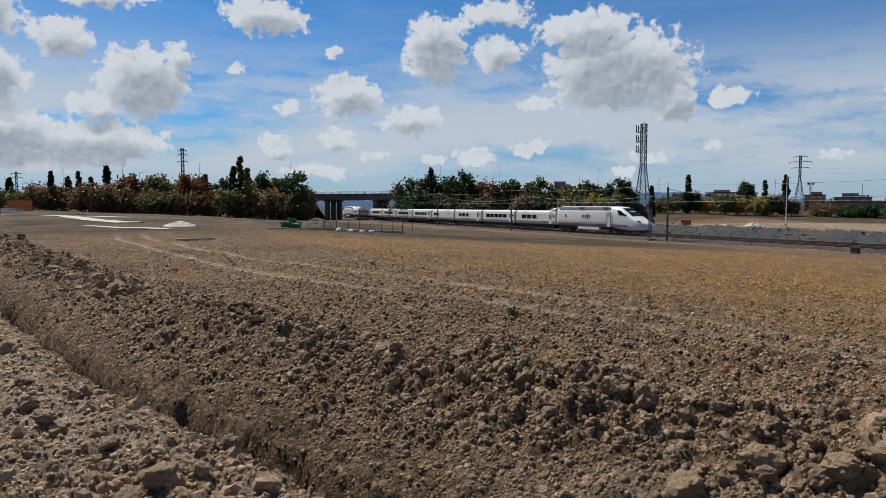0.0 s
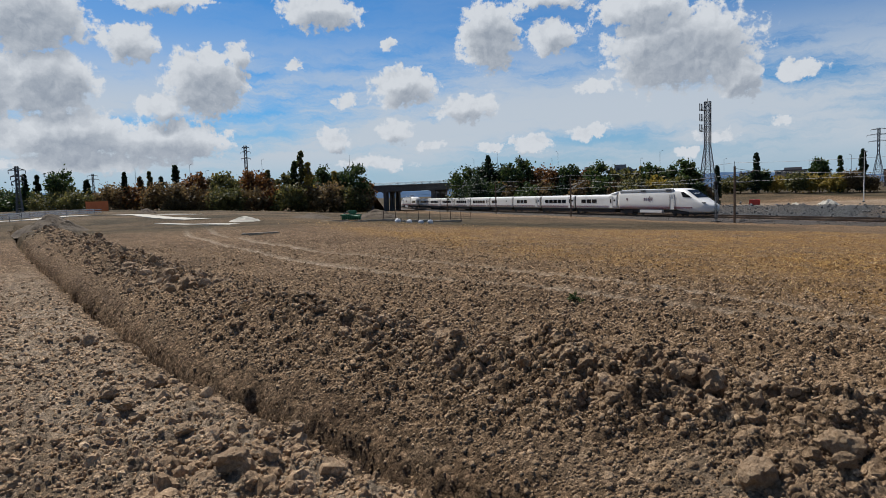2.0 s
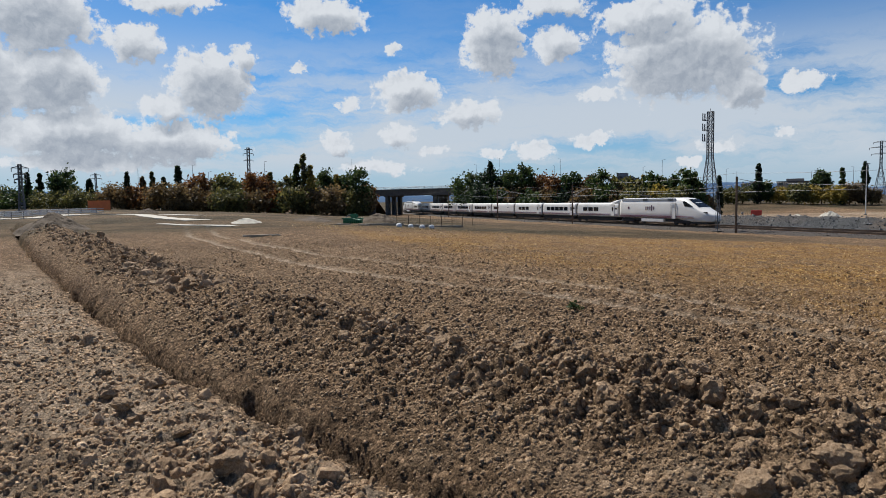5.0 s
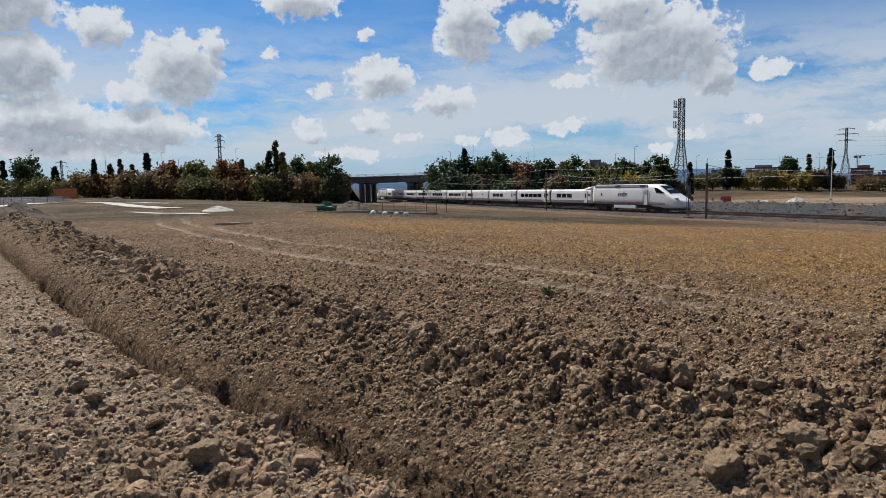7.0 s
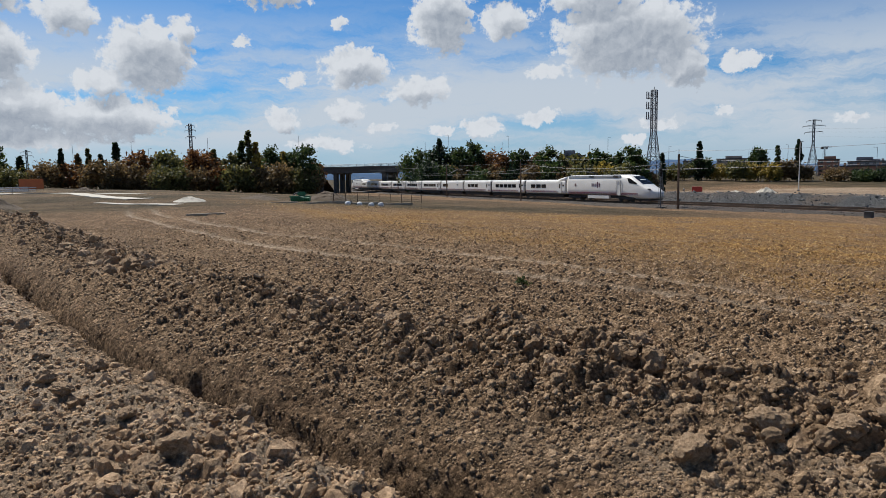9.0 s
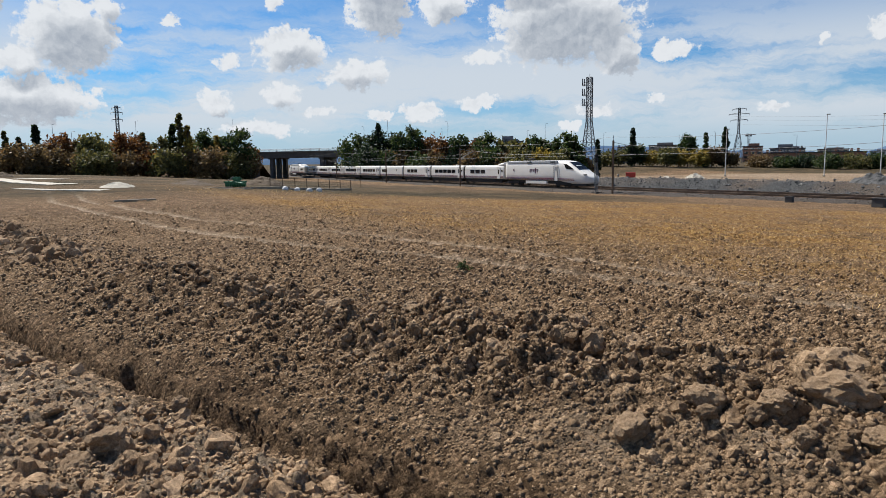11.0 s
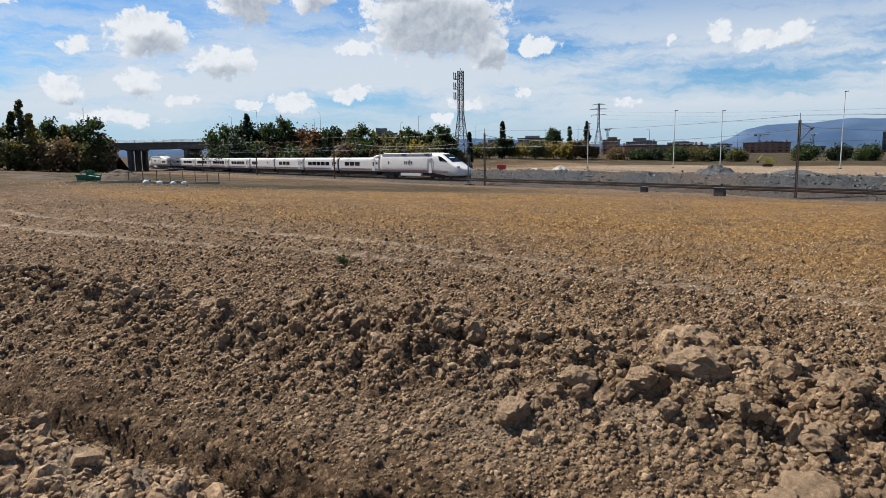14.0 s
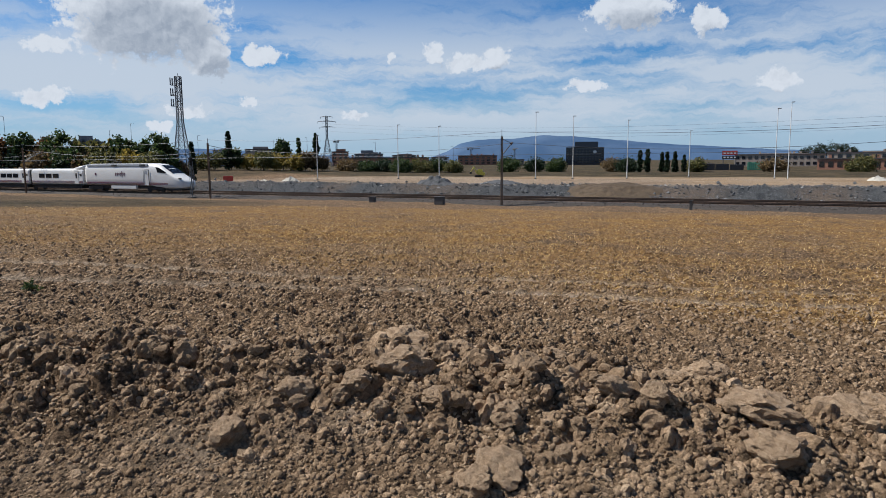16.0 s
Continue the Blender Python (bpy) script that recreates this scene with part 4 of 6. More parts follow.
grove([(-100.4, 2.36, 0.5, "dark"), (-99.6, 2.31, 0.5, "dark"), (-96.4, 1.93, 0.6, "dark"), (-93.8, 2.49, 0.5, "dark"), (-92.7, 2.21, 0.5, "brown"), (-92.0, 2.46, 0.45, "olive"), (-91.2, 2.05, 0.6, "dark"), (-90.1, 2.88, 0.75, "dark"),
       (-83.0, 2.42, 0.7, "olive"), (-80.25, 4.1, 0.8, "olive"), (-80.8, 3.1, 0.8, "green"), (-79.7, 2.9, 0.9, "yellow"), (-77.5, 2.2, 0.6, "yellow"), (-87.0, 2.3, 0.4, "olive")], lambda h: LEFT_R(h) - 2, "poplars of the western belt", "column", 140)
grove([(-97, 1.0, 1.6, "olive"), (-94.6, 1.3, 1.8, "brown"), (-92.8, 1.2, 1.8, "rust"), (-91.2, 1.3, 1.8, "brown"), (-89.6, 1.3, 1.8, "brown"), (-88, 0.9, 1.8, "brown"), (-86.3, 0.9, 1.8, "olive"), (-84.6, 0.9, 1.8, "brown"),
       (-83, 0.9, 1.8, "rust"), (-81.3, 1.0, 1.8, "olive"), (-79.6, 0.9, 1.8, "brown"), (-78, 1.0, 1.8, "brown"), (-76.5, 0.8, 1.8, "olive"), (-75.3, 0.6, 1.4, "brown"), (-99, 0.9, 1.8, "olive"), (-101, 1.2, 1.8, "green"), (-102.6, 1.3, 1.8, "olive"), (-104.4, 1.2, 2.0, "brown")], lambda h: LEFT_R(h) - 6, "shrubs of the western belt", "low", 170)
grove([(-66.4, 2.2, 2.0, "green"), (-64.6, 2.5, 1.8, "dark"), (-63.2, 2.2, 1.5, "dark"), (-62.5, 2.38, 1.5, "green"), (-61.4, 2.8, 1.5, "green"), (-60.1, 1.91, 2.0, "rust"), (-58.9, 1.74, 1.5, "rust"), (-57.6, 2.07, 1.5, "green"),
       (-56.4, 1.78, 1.5, "rust"), (-55.3, 2.16, 1.5, "green"), (-53.7, 1.55, 1.5, "olive"), (-52.5, 1.46, 1.4, "olive"), (-50.9, 1.8, 1.4, "green"), (-49.7, 1.6, 1.4, "green"), (-48.3, 2.05, 1.4, "green")], RIGHT_R, "trees of the railway belt", "broad", 200)
grove([(-65.4, 1.3, 1.8, "dark"), (-63.8, 0.9, 1.7, "green"), (-62.2, 0.8, 1.7, "brown"), (-60.8, 0.6, 1.7, "green"), (-59.3, 0.7, 1.7, "brown"), (-57.8, 0.6, 1.7, "dark"), (-56.3, 0.7, 1.7, "brown"), (-54.9, 0.9, 1.7, "green"),
       (-53.4, 0.6, 1.6, "brown"), (-52.0, 0.7, 1.6, "olive"), (-50.5, 0.7, 1.5, "yellow"), (-49.2, 0.65, 1.4, "olive"), (-48.0, 0.6, 1.3, "green"), (-47.3, 0.4, 1.2, "brown")], lambda h: RIGHT_R(h) - 5, "shrubs of the railway belt", "low", 230)
grove([(-64.4, 3.07, 0.7, "dark"), (-51.8, 1.67, 0.6, "yellow"), (-46.0, 1.5, 0.4, "dark")], lambda h: RIGHT_R(h) + 2, "poplars of the railway belt", "column", 260)
FAR_R = lambda h: 205
grove([(-44.3, 0.6, 1.2, "olive"), (-43.0, 1.0, 1.3, "green"), (-41.8, 0.5, 1.4, "yellow"), (-40.5, 0.66, 1.3, "olive"), (-39.6, 0.52, 1.2, "yellow"), (-38.9, 1.7, 1.0, "green"), (-38.1, 0.5, 1.2, "yellow"), (-37.1, 0.64, 1.3, "brown"), (-35.7, 0.3, 1.1, "brown"), (-45.4, 0.5, 1.2, "olive")], FAR_R, "trees behind the gravel pad", "broad", 300)
grove([(-43.2, 2.46, 0.55, "dark"), (-37.6, 1.86, 0.4, "green"), (-36.2, 2.22, 0.55, "dark"), (-9.1, 0.67, 0.35, "dark"), (-8.5, 0.75, 0.4, "dark"), (-7.4, 0.51, 0.3, "dark"), (-7.0, 0.58, 0.3, "dark"), (-6.4, 0.5, 0.3, "dark"), (-5.7, 0.27, 0.3, "dark")], FAR_R, "poplars behind the gravel pad", "column", 330)

grove([(-33.6, 0.0, 1.2, "brown"), (-32.0, -0.1, 1.0, "green"), (-30.6, -0.05, 1.1, "dark"), (-29.0, 0.05, 1.2, "green"), (-27.4, 0.0, 1.2, "olive"), (-26.0, 0.0, 1.0, "green"), (-24.6, -0.15, 1.0, "olive"), (-19.8, 0.0, 1.2, "green"), (-17.6, 0.0, 1.1, "dark"), (-15.9, 0.05, 1.0, "green"),
       (-11.4, -0.05, 1.1, "brown"), (-10.2, 0.0, 1.0, "dark"), (-4.9, -0.1, 1.0, "olive"), (0.8, -0.2, 1.2, "brown"), (6.5, 0.0, 1.2, "olive")], lambda h: 215, "shrubs beyond the pad", "low", 360)

# ---------------------------------------------------------------- towers, masts, poles and wires
def up_at(r, e):
    return 5 + r * math.tan(radians(e))


def lattice_tower(name, at, height, foot, head, bays, label, arms=(), group=""):
    """Four tapering legs with crossed bracing; arms: (height, half length)."""
    t = holder(name, at, label, "pylon", group)
    corner = ((-1, -1), (1, -1), (1, 1), (-1, 1))

    def half(h):
        k = min(h / height / 0.58, 1.0)
        return foot / 2 * (1 - k) + head / 2 * k
    for cx, cy in corner:
        bm = bmesh.new()
        for a, b in ((0.0, 0.58 * height), (0.58 * height, height)):
            rod(bm, (cx * half(a), cy * half(a), a), (cx * half(b), cy * half(b), b), 0.10, n=5)
        part("leg", bm, STEEL, t)
    hs = [height * (1 - (1 - i / bays) ** 1.25) for i in range(bays + 1)]
    for s in range(4):
        bm = bmesh.new()
        (ax, ay), (bx, by) = corner[s], corner[(s + 1) % 4]
        for a, b in zip(hs[:-1], hs[1:]):
            rod(bm, (ax * half(a), ay * half(a), a), (bx * half(b), by * half(b), b), 0.045, n=4)
            rod(bm, (bx * half(a), by * half(a), a), (ax * half(b), ay * half(b), b), 0.045, n=4)
            rod(bm, (ax * half(b), ay * half(b), b), (bx * half(b), by * half(b), b), 0.045, n=4)
        part("bracing", bm, STEEL, t)
    for h, w in arms:
        bm = bmesh.new()
        for sgn in (-1, 1):
            rod(bm, (0, 0, h + 0.45), (sgn * w, 0, h), 0.08, n=5)
            rod(bm, (0, 0.3, h), (sgn * w, 0, h), 0.08, n=5)
            rod(bm, (0, -0.3, h), (sgn * w, 0, h), 0.08, n=5)
            rod(bm, (sgn * w, 0, h), (sgn * w, 0, h - 0.7), 0.07, n=5)
        part("cross_arm", bm, STEEL, t)
    return t


def build_telecom():
    x, y = polar(-46.7, 150)
    z = land_at(x, y)
    t = lattice_tower("telecom_tower", (x, y, z), up_at(150, 6.7) - z, 3.6, 1.0, 13, "grey steel lattice telecom tower with three antenna platforms")
    tagged(t, category="tower")
    t.rotation_euler = (0, 0, radians(25))
    for e in (4.44, 5.25, 6.05):
        h = up_at(150, e) - z
        bm = bmesh.new()
        for s in (-0.4, 0.4):
            rod(bm, (-0.4, s, h), (-1.5, s, h), 0.045, n=5)
            rod(bm, (-0.4, s, h + 0.9), (-1.5, s, h), 0.035, n=5)
        rod(bm, (-1.5, -0.6, h), (-1.5, 0.6, h), 0.05, n=5)
        part("platform", bm, STEEL, t)
        for k, a in enumerate((160, 200, 20)):
            c, s = math.cos(radians(a)), math.sin(radians(a))
            part("antenna", box(bmesh.new(), ((1.5 if k < 2 else 0.6) * c, (1.5 if k < 2 else 0.6) * s, h + 0.75), (0.2, 0.24, 1.5), a, 0.05), STEEL, t)
    part("lightning_rod", rod(bmesh.new(), (0, 0, up_at(150, 6.7) - z), (0, 0, up_at(150, 6.95) - z), 0.05), STEEL, t)


build_telecom()
for h, r, e, foot, head, bays, arms, label in (
        (-84.65, 262, 4.6, 3.4, 0.9, 13, ((19.0, 1.7), (21.4, 1.9), (23.0, 1.5)), "slim grey lattice pylon rising behind the trees"),
        (-35.25, 300, 3.8, 4.4, 0.7, 12, ((17.2, 3.2), (19.6, 3.9), (21.6, 2.6)), "tall grey lattice pylon with three pairs of arms"),
        (-100.8, 150, 3.1, 1.1, 0.5, 10, ((6.2, 1.0), (7.2, 1.1), (8.4, 1.4)), "short grey lattice pylon beside the works road"),
        (-95.95, 330, 2.5, 2.2, 0.6, 9, ((13.0, 2.4), (14.6, 2.0)), "distant grey lattice pylon behind the trees")):
    x, y = polar(h, r)
    z = land_at(x, y)
    p = lattice_tower("power_pylon", (x, y, z), up_at(r, e) - z, foot, head, bays, label, arms, "power pylons")
    p.rotation_euler = (0, 0, radians(-h - 12))

POLE_WHITE = worn("pale_pole_paint", (0.62, 0.62, 0.60), (0.48, 0.48, 0.46), 1.5, 0.5, bump=0)


def lamp_pole(h, e, r, kind, seed):
    x, y = polar(h, r)
    z = land_at(x, y) - 0.2
    top = up_at(r, e) - z
    white = kind == "pad"
    t = holder("lamp_post", (x, y, z), "slender pale lighting pole on the gravel pad" if white else "slim grey street lamp behind the trees", "lamp post", "lighting poles" if white else "street lamps")
    part("pole", rod(bmesh.new(), (0, 0, 0), (0, 0, top), 0.085 if white else 0.07, 0.05), POLE_WHITE if white else STEEL, t)
    part("base", rod(bmesh.new(), (0, 0, 0), (0, 0, 0.35), 0.24, 0.22), CONCRETE, t)
    a = radians(40 * seed)
    if not white:
        arm = part("arm", rod(bmesh.new(), (0, 0, top), (0.7 * math.cos(a), 0.7 * math.sin(a), top + 0.15), 0.035), STEEL, t)
        part("lamp_head", box(bmesh.new(), (0.85 * math.cos(a), 0.85 * math.sin(a), top + 0.15), (0.4, 0.2, 0.1), math.degrees(a), 0.03), STEEL, t)
    else:
        part("lamp_head", box(bmesh.new(), (0.2, 0, top), (0.6, 0.3, 0.12), 0, 0.03), STEEL, t)


for i, (h, e) in enumerate(((-93, 2.8), (-89, 3.13), (-87.8, 2.62), (-83.4, 3.46), (-76.2, 3.61), (-65.6, 3.03), (-63.6, 3.55), (-58.5, 3.35), (-59, 2.8), (-51.8, 2.5), (-50.3, 3.04), (-45.5, 2.16), (-39.6, 1.82), (-36.9, 2.02), (-31.2, 1.6), (-24.6, 1.2))):
    lamp_pole(h, e, 245, "road", i)
for i, (h, e, r) in enumerate(((-36.1, 2.21, 128), (-29.3, 3.06, 128), (-25.8, 2.94, 128), (-17.6, 4.01, 125), (-14.5, 3.63, 130), (-10.1, 3.21, 135), (-5.3, 2.25, 150), (0.9, 3.76, 132), (1.8, 4.2, 128))):
    lamp_pole(h, e, r, "pad", i)


def build_mast(x, group="catenary masts"):
    y = rail_y(x) - 3.3
    z = 0.2
    t = holder("catenary_mast", (x, y, z), "rust-brown steel catenary mast with a slanted bracket beside the track", "mast", group)
    bm = bmesh.new()
    for a in (-0.07, 0.07):
        box(bm, (a, 0, 3.6), (0.05, 0.18, 7.3))
    for i in range(14):
        box(bm, (0, 0.07, 0.4 + i * 0.5), (0.14, 0.02, 0.06))
    part("post", bm, RUST, t)
    part("footing", box(bmesh.new(), (0, 0, 0.0), (0.7, 0.7, 0.5), 0, 0.04), CONCRETE, t)
    part("bracket", rod(bmesh.new(), (0, 0.1, 5.4), (0, 2.9, 6.6), 0.055), STEEL, t, "slanted steel bracket")
    part("stay", rod(bmesh.new(), (0, 0.1, 7.0), (0, 2.9, 6.6), 0.03), STEEL, t)
    part("insulator", rod(bmesh.new(), (0, 2.7, 6.5), (0, 3.1, 6.65), 0.11, n=10), RUST, t)
    part("arm", rod(bmesh.new(), (0, 0.1, 5.2), (0, 3.2, 5.35), 0.035), STEEL, t)
    part("top_pin", rod(bmesh.new(), (0, 0, 7.2), (0, 0, 7.9), 0.03), STEEL, t)
    return t


for x in (-23.9, -63.6, -101.8, -134.8, -170, 16.0, 56.0):
    build_mast(x)
WIRE, _nt, _b = material("dark_wire", 0.5, 0.4)
_b.inputs["Base Color"].default_value = (0.05, 0.05, 0.055, 1)
MASTS = [90, 56.0, 16.0, -23.9, -63.6, -101.8, -134.8, -170, -205, -260]


def wire(name, points, radius, label, group="wires"):
    """One bent tube through the points."""
    v, f = [], []
    for p in points:
        for k in range(4):
            a = math.pi / 2 * k
            v.append((p[0], p[1] + radius * math.cos(a), p[2] + radius * math.sin(a)))
    for i in range(len(points) - 1):
        for k in range(4):
            f.append((i * 4 + k, i * 4 + (k + 1) % 4, i * 4 + 4 + (k + 1) % 4, i * 4 + 4 + k))
    return tagged(mesh_of(name, v, f, WIRE), label, "wire", group)


def sagging(a, b, sag, n=8):
    a, b = Vector(a), Vector(b)
    return [a.lerp(b, i / n) - Vector((0, 0, 4 * sag * (i / n) * (1 - i / n))) for i in range(n + 1)]


mess, cont, feed = [], [], []
for a, b in zip(MASTS[:-1], MASTS[1:]):
    mess += sagging((a, rail_y(a), 6.85), (b, rail_y(b), 6.85), 0.9)
    feed += sagging((a, rail_y(a) - 3.3, 7.9), (b, rail_y(b) - 3.3, 7.9), 0.5)
    cont += [(a, rail_y(a), 5.6), (b, rail_y(b), 5.6)]
wire("messenger_wire", mess, 0.018, "dark sagging messenger wire over the railway")
wire("contact_wire", [p for i, p in enumerate(cont) if i == 0 or i % 2], 0.016, "dark contact wire over the railway")
wire("feeder_wire", feed, 0.016, "thin dark feeder wire along the mast tops")
for y, z0, z1 in ((-3, 21.5, 17.0), (0, 20.2, 16.0), (3, 18.4, 14.5)):
    px, py = polar(-35.25, 300)
    wire("power_line", sagging((px, py + y, z0), (130, 190 + y, z1 + 3), 5.5, 16), 0.02, "thin overhead power line sagging from the pylon", "power lines")


def build_signal():
    x = -66.8
    t = holder("railway_signal", (x, rail_y(x) - 3.2, 0.2), "black railway signal on a grey post beside the track", "signal")
    part("post", rod(bmesh.new(), (0, 0, 0), (0, 0, 5.0), 0.08), STEEL, t)
    part("head", box(bmesh.new(), (0, 0, 5.0), (0.5, 0.25, 1.2), 0, 0.1), UNDER, t, "black signal head")
    for i in range(3):
        part("lens", rod(bmesh.new(), (0.0, -0.12, 4.65 + i * 0.35), (0.0, -0.3, 4.65 + i * 0.35), 0.12, n=12), UNDER, t)
    part("ladder", box(box(bmesh.new(), (0.3, 0, 2.5), (0.04, 0.04, 5.0)), (-0.3, 0, 2.5), (0.04, 0.04, 5.0)), STEEL, t)
    part("footing", box(bmesh.new(), (0, 0, 0.1), (0.9, 0.9, 0.7), 0, 0.04), CONCRETE, t)


build_signal()
for x, y, s in ((-30.2, 62.6, (1.0, 0.6, 0.75)), (-38.5, 62.8, (0.7, 0.5, 0.6)), (-5.5, 63.0, (0.25, 0.25, 0.8))):
    t = holder("relay_box", (x, y, land_at(x, y)), "small weathered concrete cabinet beside the trackbed", "cabinet", "trackside cabinets")
    part("body", box(bmesh.new(), (0, 0, s[2] / 2), s, 4, 0.04), CONCRETE, t)
    part("cover", box(bmesh.new(), (0, 0, s[2] + 0.04), (s[0] + 0.1, s[1] + 0.1, 0.08), 4, 0.02), CONCRETE, t)


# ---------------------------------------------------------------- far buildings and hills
# aerial haze is painted into the hills' base colour as blue
HILL, _nt, _b = material("haze_tinted_hill", 1.0)
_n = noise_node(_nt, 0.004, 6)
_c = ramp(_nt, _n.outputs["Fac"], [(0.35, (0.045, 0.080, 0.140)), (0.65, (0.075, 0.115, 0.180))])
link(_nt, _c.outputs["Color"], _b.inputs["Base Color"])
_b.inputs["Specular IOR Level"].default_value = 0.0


def ridge_line(name, line, r, label):
    v, f = [], []
    hs = np.arange(line[0][0], line[-1][0] + 0.01, 0.25)
    es = np.interp(hs, [p[0] for p in line], [p[1] for p in line]) + 0.05 * smooth_noise(hs * 3, hs * 0, 1.5, 71)
    for h, e in zip(hs, es):
        for k, (rr, up) in enumerate(((r - 500, -0.3), (r - 300, 0.45), (r - 120, 0.8), (r, 1.0), (r + 200, -0.3))):
            x, y = polar(h, rr)
            v.append((x, y, 5 + rr * math.tan(radians(e)) * up - (25 if up < 0 else 0)))
    f = [(i * 5 + j, i * 5 + j + 1, (i + 1) * 5 + j + 1, (i + 1) * 5 + j) for i in range(len(hs) - 1) for j in range(4)]
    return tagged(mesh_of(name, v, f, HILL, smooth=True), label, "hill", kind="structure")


# both ridges wear the painted haze blue
ridge_line("backdrop", [(-30, 0.1), (-26.4, 0.37), (-25.2, 0.8), (-24.1, 1.45), (-22.6, 1.79), (-19.5, 1.86), (-17.1, 2.09), (-14.8, 2.01), (-11.4, 1.66), (-6.9, 1.25), (-2.7, 0.97), (1.3, 0.69), (7.9, 0.45), (30, 0.3)], 4100, "long hill on the horizon, coloured blue for distance haze")
ridge_line("backdrop", [(-130, 0.6), (-108, 0.9), (-103, 1.25), (-100, 1.15), (-96, 1.0), (-92, 0.8), (-86.5, 1.3), (-84.5, 1.6), (-82, 0.9), (-70, 0.5), (-52, 0.6), (-46, 1.15), (-43, 1.1), (-40, 0.7), (-30, 0.4)], 4400, "low hills on the horizon, coloured blue for distance haze")

BRICK = worn("brick_facade", (0.33, 0.16, 0.10), (0.24, 0.12, 0.08), 0.3, 0.9, fine=6)
BEIGE = worn("beige_facade", (0.36, 0.29, 0.23), (0.27, 0.22, 0.18), 0.2, 0.9, fine=5)
GREYWALL = worn("grey_facade", (0.25, 0.25, 0.26), (0.17, 0.17, 0.18), 0.2, 0.8, fine=5)
ROOFDARK = worn("dark_roof", (0.10, 0.085, 0.08), (0.06, 0.05, 0.05), 0.4, 0.9, fine=5)
GLASSBLUE, _nt, _b = material("blue_tower_glass", 0.12)
_b.inputs["Base Color"].default_value, _b.inputs["Specular IOR Level"].default_value = (0.02, 0.028, 0.045, 1), 0.4
OFFWHITE = worn("white_render", (0.66, 0.65, 0.62), (0.54, 0.53, 0.51), 0.4, 0.8, fine=8)


def building(h0, h1, r, base, tops, wall, storeys, label, bays=None, roof=True, name="building", window=None):
    """A block between two headings: storeys of windows, and a roof stepped by tops."""
    a, b = Vector((*polar(h0, r), 0)), Vector((*polar(h1, r), 0))
    mid, w = (a + b) / 2, (b - a).length
    turn = math.degrees(math.atan2(b.y - a.y, b.x - a.x))
    z = base
    t = holder(name, (mid.x, mid.y, z), label, "building", "distant buildings", turn)
    depth = max(min(w * 0.5, 16), 8)
    high = up_at(r, tops[0]) - z
    part("wall", box(bmesh.new(), (0, depth / 2, high / 2 - 1), (w, depth, high + 2)), wall, t)
    n = bays or max(int(w / 3.2), 2)
    sh = high / storeys
    pane = None
    for s in range(storeys):
        for i in range(n):
            if pane is None:
                pane = bpy.data.meshes.new("window")
                bm = box(bmesh.new(), (0, 0, 0), (w / n * 0.55, 0.16, sh * 0.5))
                bm.to_mesh(pane)
                bm.free()
                pane.materials.append(window or GLASS_DARK)
            ob = new("window", pane)
            ob.parent = t
            ob.location = (-w / 2 + w / n * (i + 0.5), 0, sh * (s + 0.55))
    if roof:
        part("roof", box(bmesh.new(), (0, depth / 2, high + 0.2), (w + 0.6, depth + 0.6, 0.45), 0, 0.05), ROOFDARK, t)
        for k, e in enumerate(tops[1:]):
            hh = up_at(r, e) - z
            ww = w * (0.55 - 0.12 * k)
            part("penthouse", box(bmesh.new(), (w * 0.06 * (1 - 2 * (k % 2)), depth / 2, (high + hh) / 2), (ww, depth * 0.6, hh - high)), wall, t)
        rng = random.Random(int(h0 * 10))
        for k in range(max(int(w / 6), 1)):
            part("chimney", box(bmesh.new(), (rng.uniform(-w * 0.45, w * 0.45), depth * 0.4, high + 0.8), (0.9, 0.7, 1.5)), wall, t)
    return t


building(-34.9, -33.5, 420, 1.5, (0.82, 1.08), BRICK, 4, "red-brown brick apartment block with a stepped roof")
building(-33.0, -30.6, 430, 1.5, (0.62, 0.80, 0.96), GREYWALL, 4, "grey terraced apartment block with dark balconies")
building(-33.6, -26.7, 300, 1.6, (0.28,), BRICK, 1, "long low brick warehouse behind the pad", 9)
building(-29.8, -27.8, 450, 1.5, (0.5, 0.64), BEIGE, 4, "beige apartment block with a dark roof")
building(-26.5, -25.0, 400, 1.5, (0.30, 0.46), OFFWHITE, 3, "small white industrial building")
building(-24.2, -20.9, 420, 1.0, (0.40, 0.52), BRICK, 4, "reddish-brown apartment block near the hill")
building(-20.6, -18.6, 380, 1.0, (0.05, 0.12), BEIGE, 2, "low beige house row behind dry grass")
building(-41.9, -39.7, 400, 1.5, (1.05, 1.3), BEIGE, 5, "beige apartment block above the trees")
building(-44.4, -42.4, 420, 1.5, (0.95, 1.1), GREYWALL, 5, "grey apartment block above the trees")
building(-54.4, -52.2, 350, 1.5, (1.6, 1.85, 2.1), GREYWALL, 5, "dark grey apartment block above the trees")
building(-95.4, -93.0, 320, 4.0, (1.15, 1.35), OFFWHITE, 3, "white office block with dark window bands")
building(-16.2, -15.6, 500, 1.0, (0.1, 0.15), BEIGE, 2, "small beige house far off")
building(-2.0, 4.2, 340, 1.5, (0.30, 0.42), BEIGE, 2, "long beige warehouse row with dark doors", 14)
building(4.3, 12.0, 330, 1.5, (0.38, 0.5), BEIGE, 2, "long beige industrial hall beside the road", 14)
building(3.7, 9.5, 250, 1.2, (-0.08,), BRICK, 1, "low red-brick shed behind dry grass", 10)


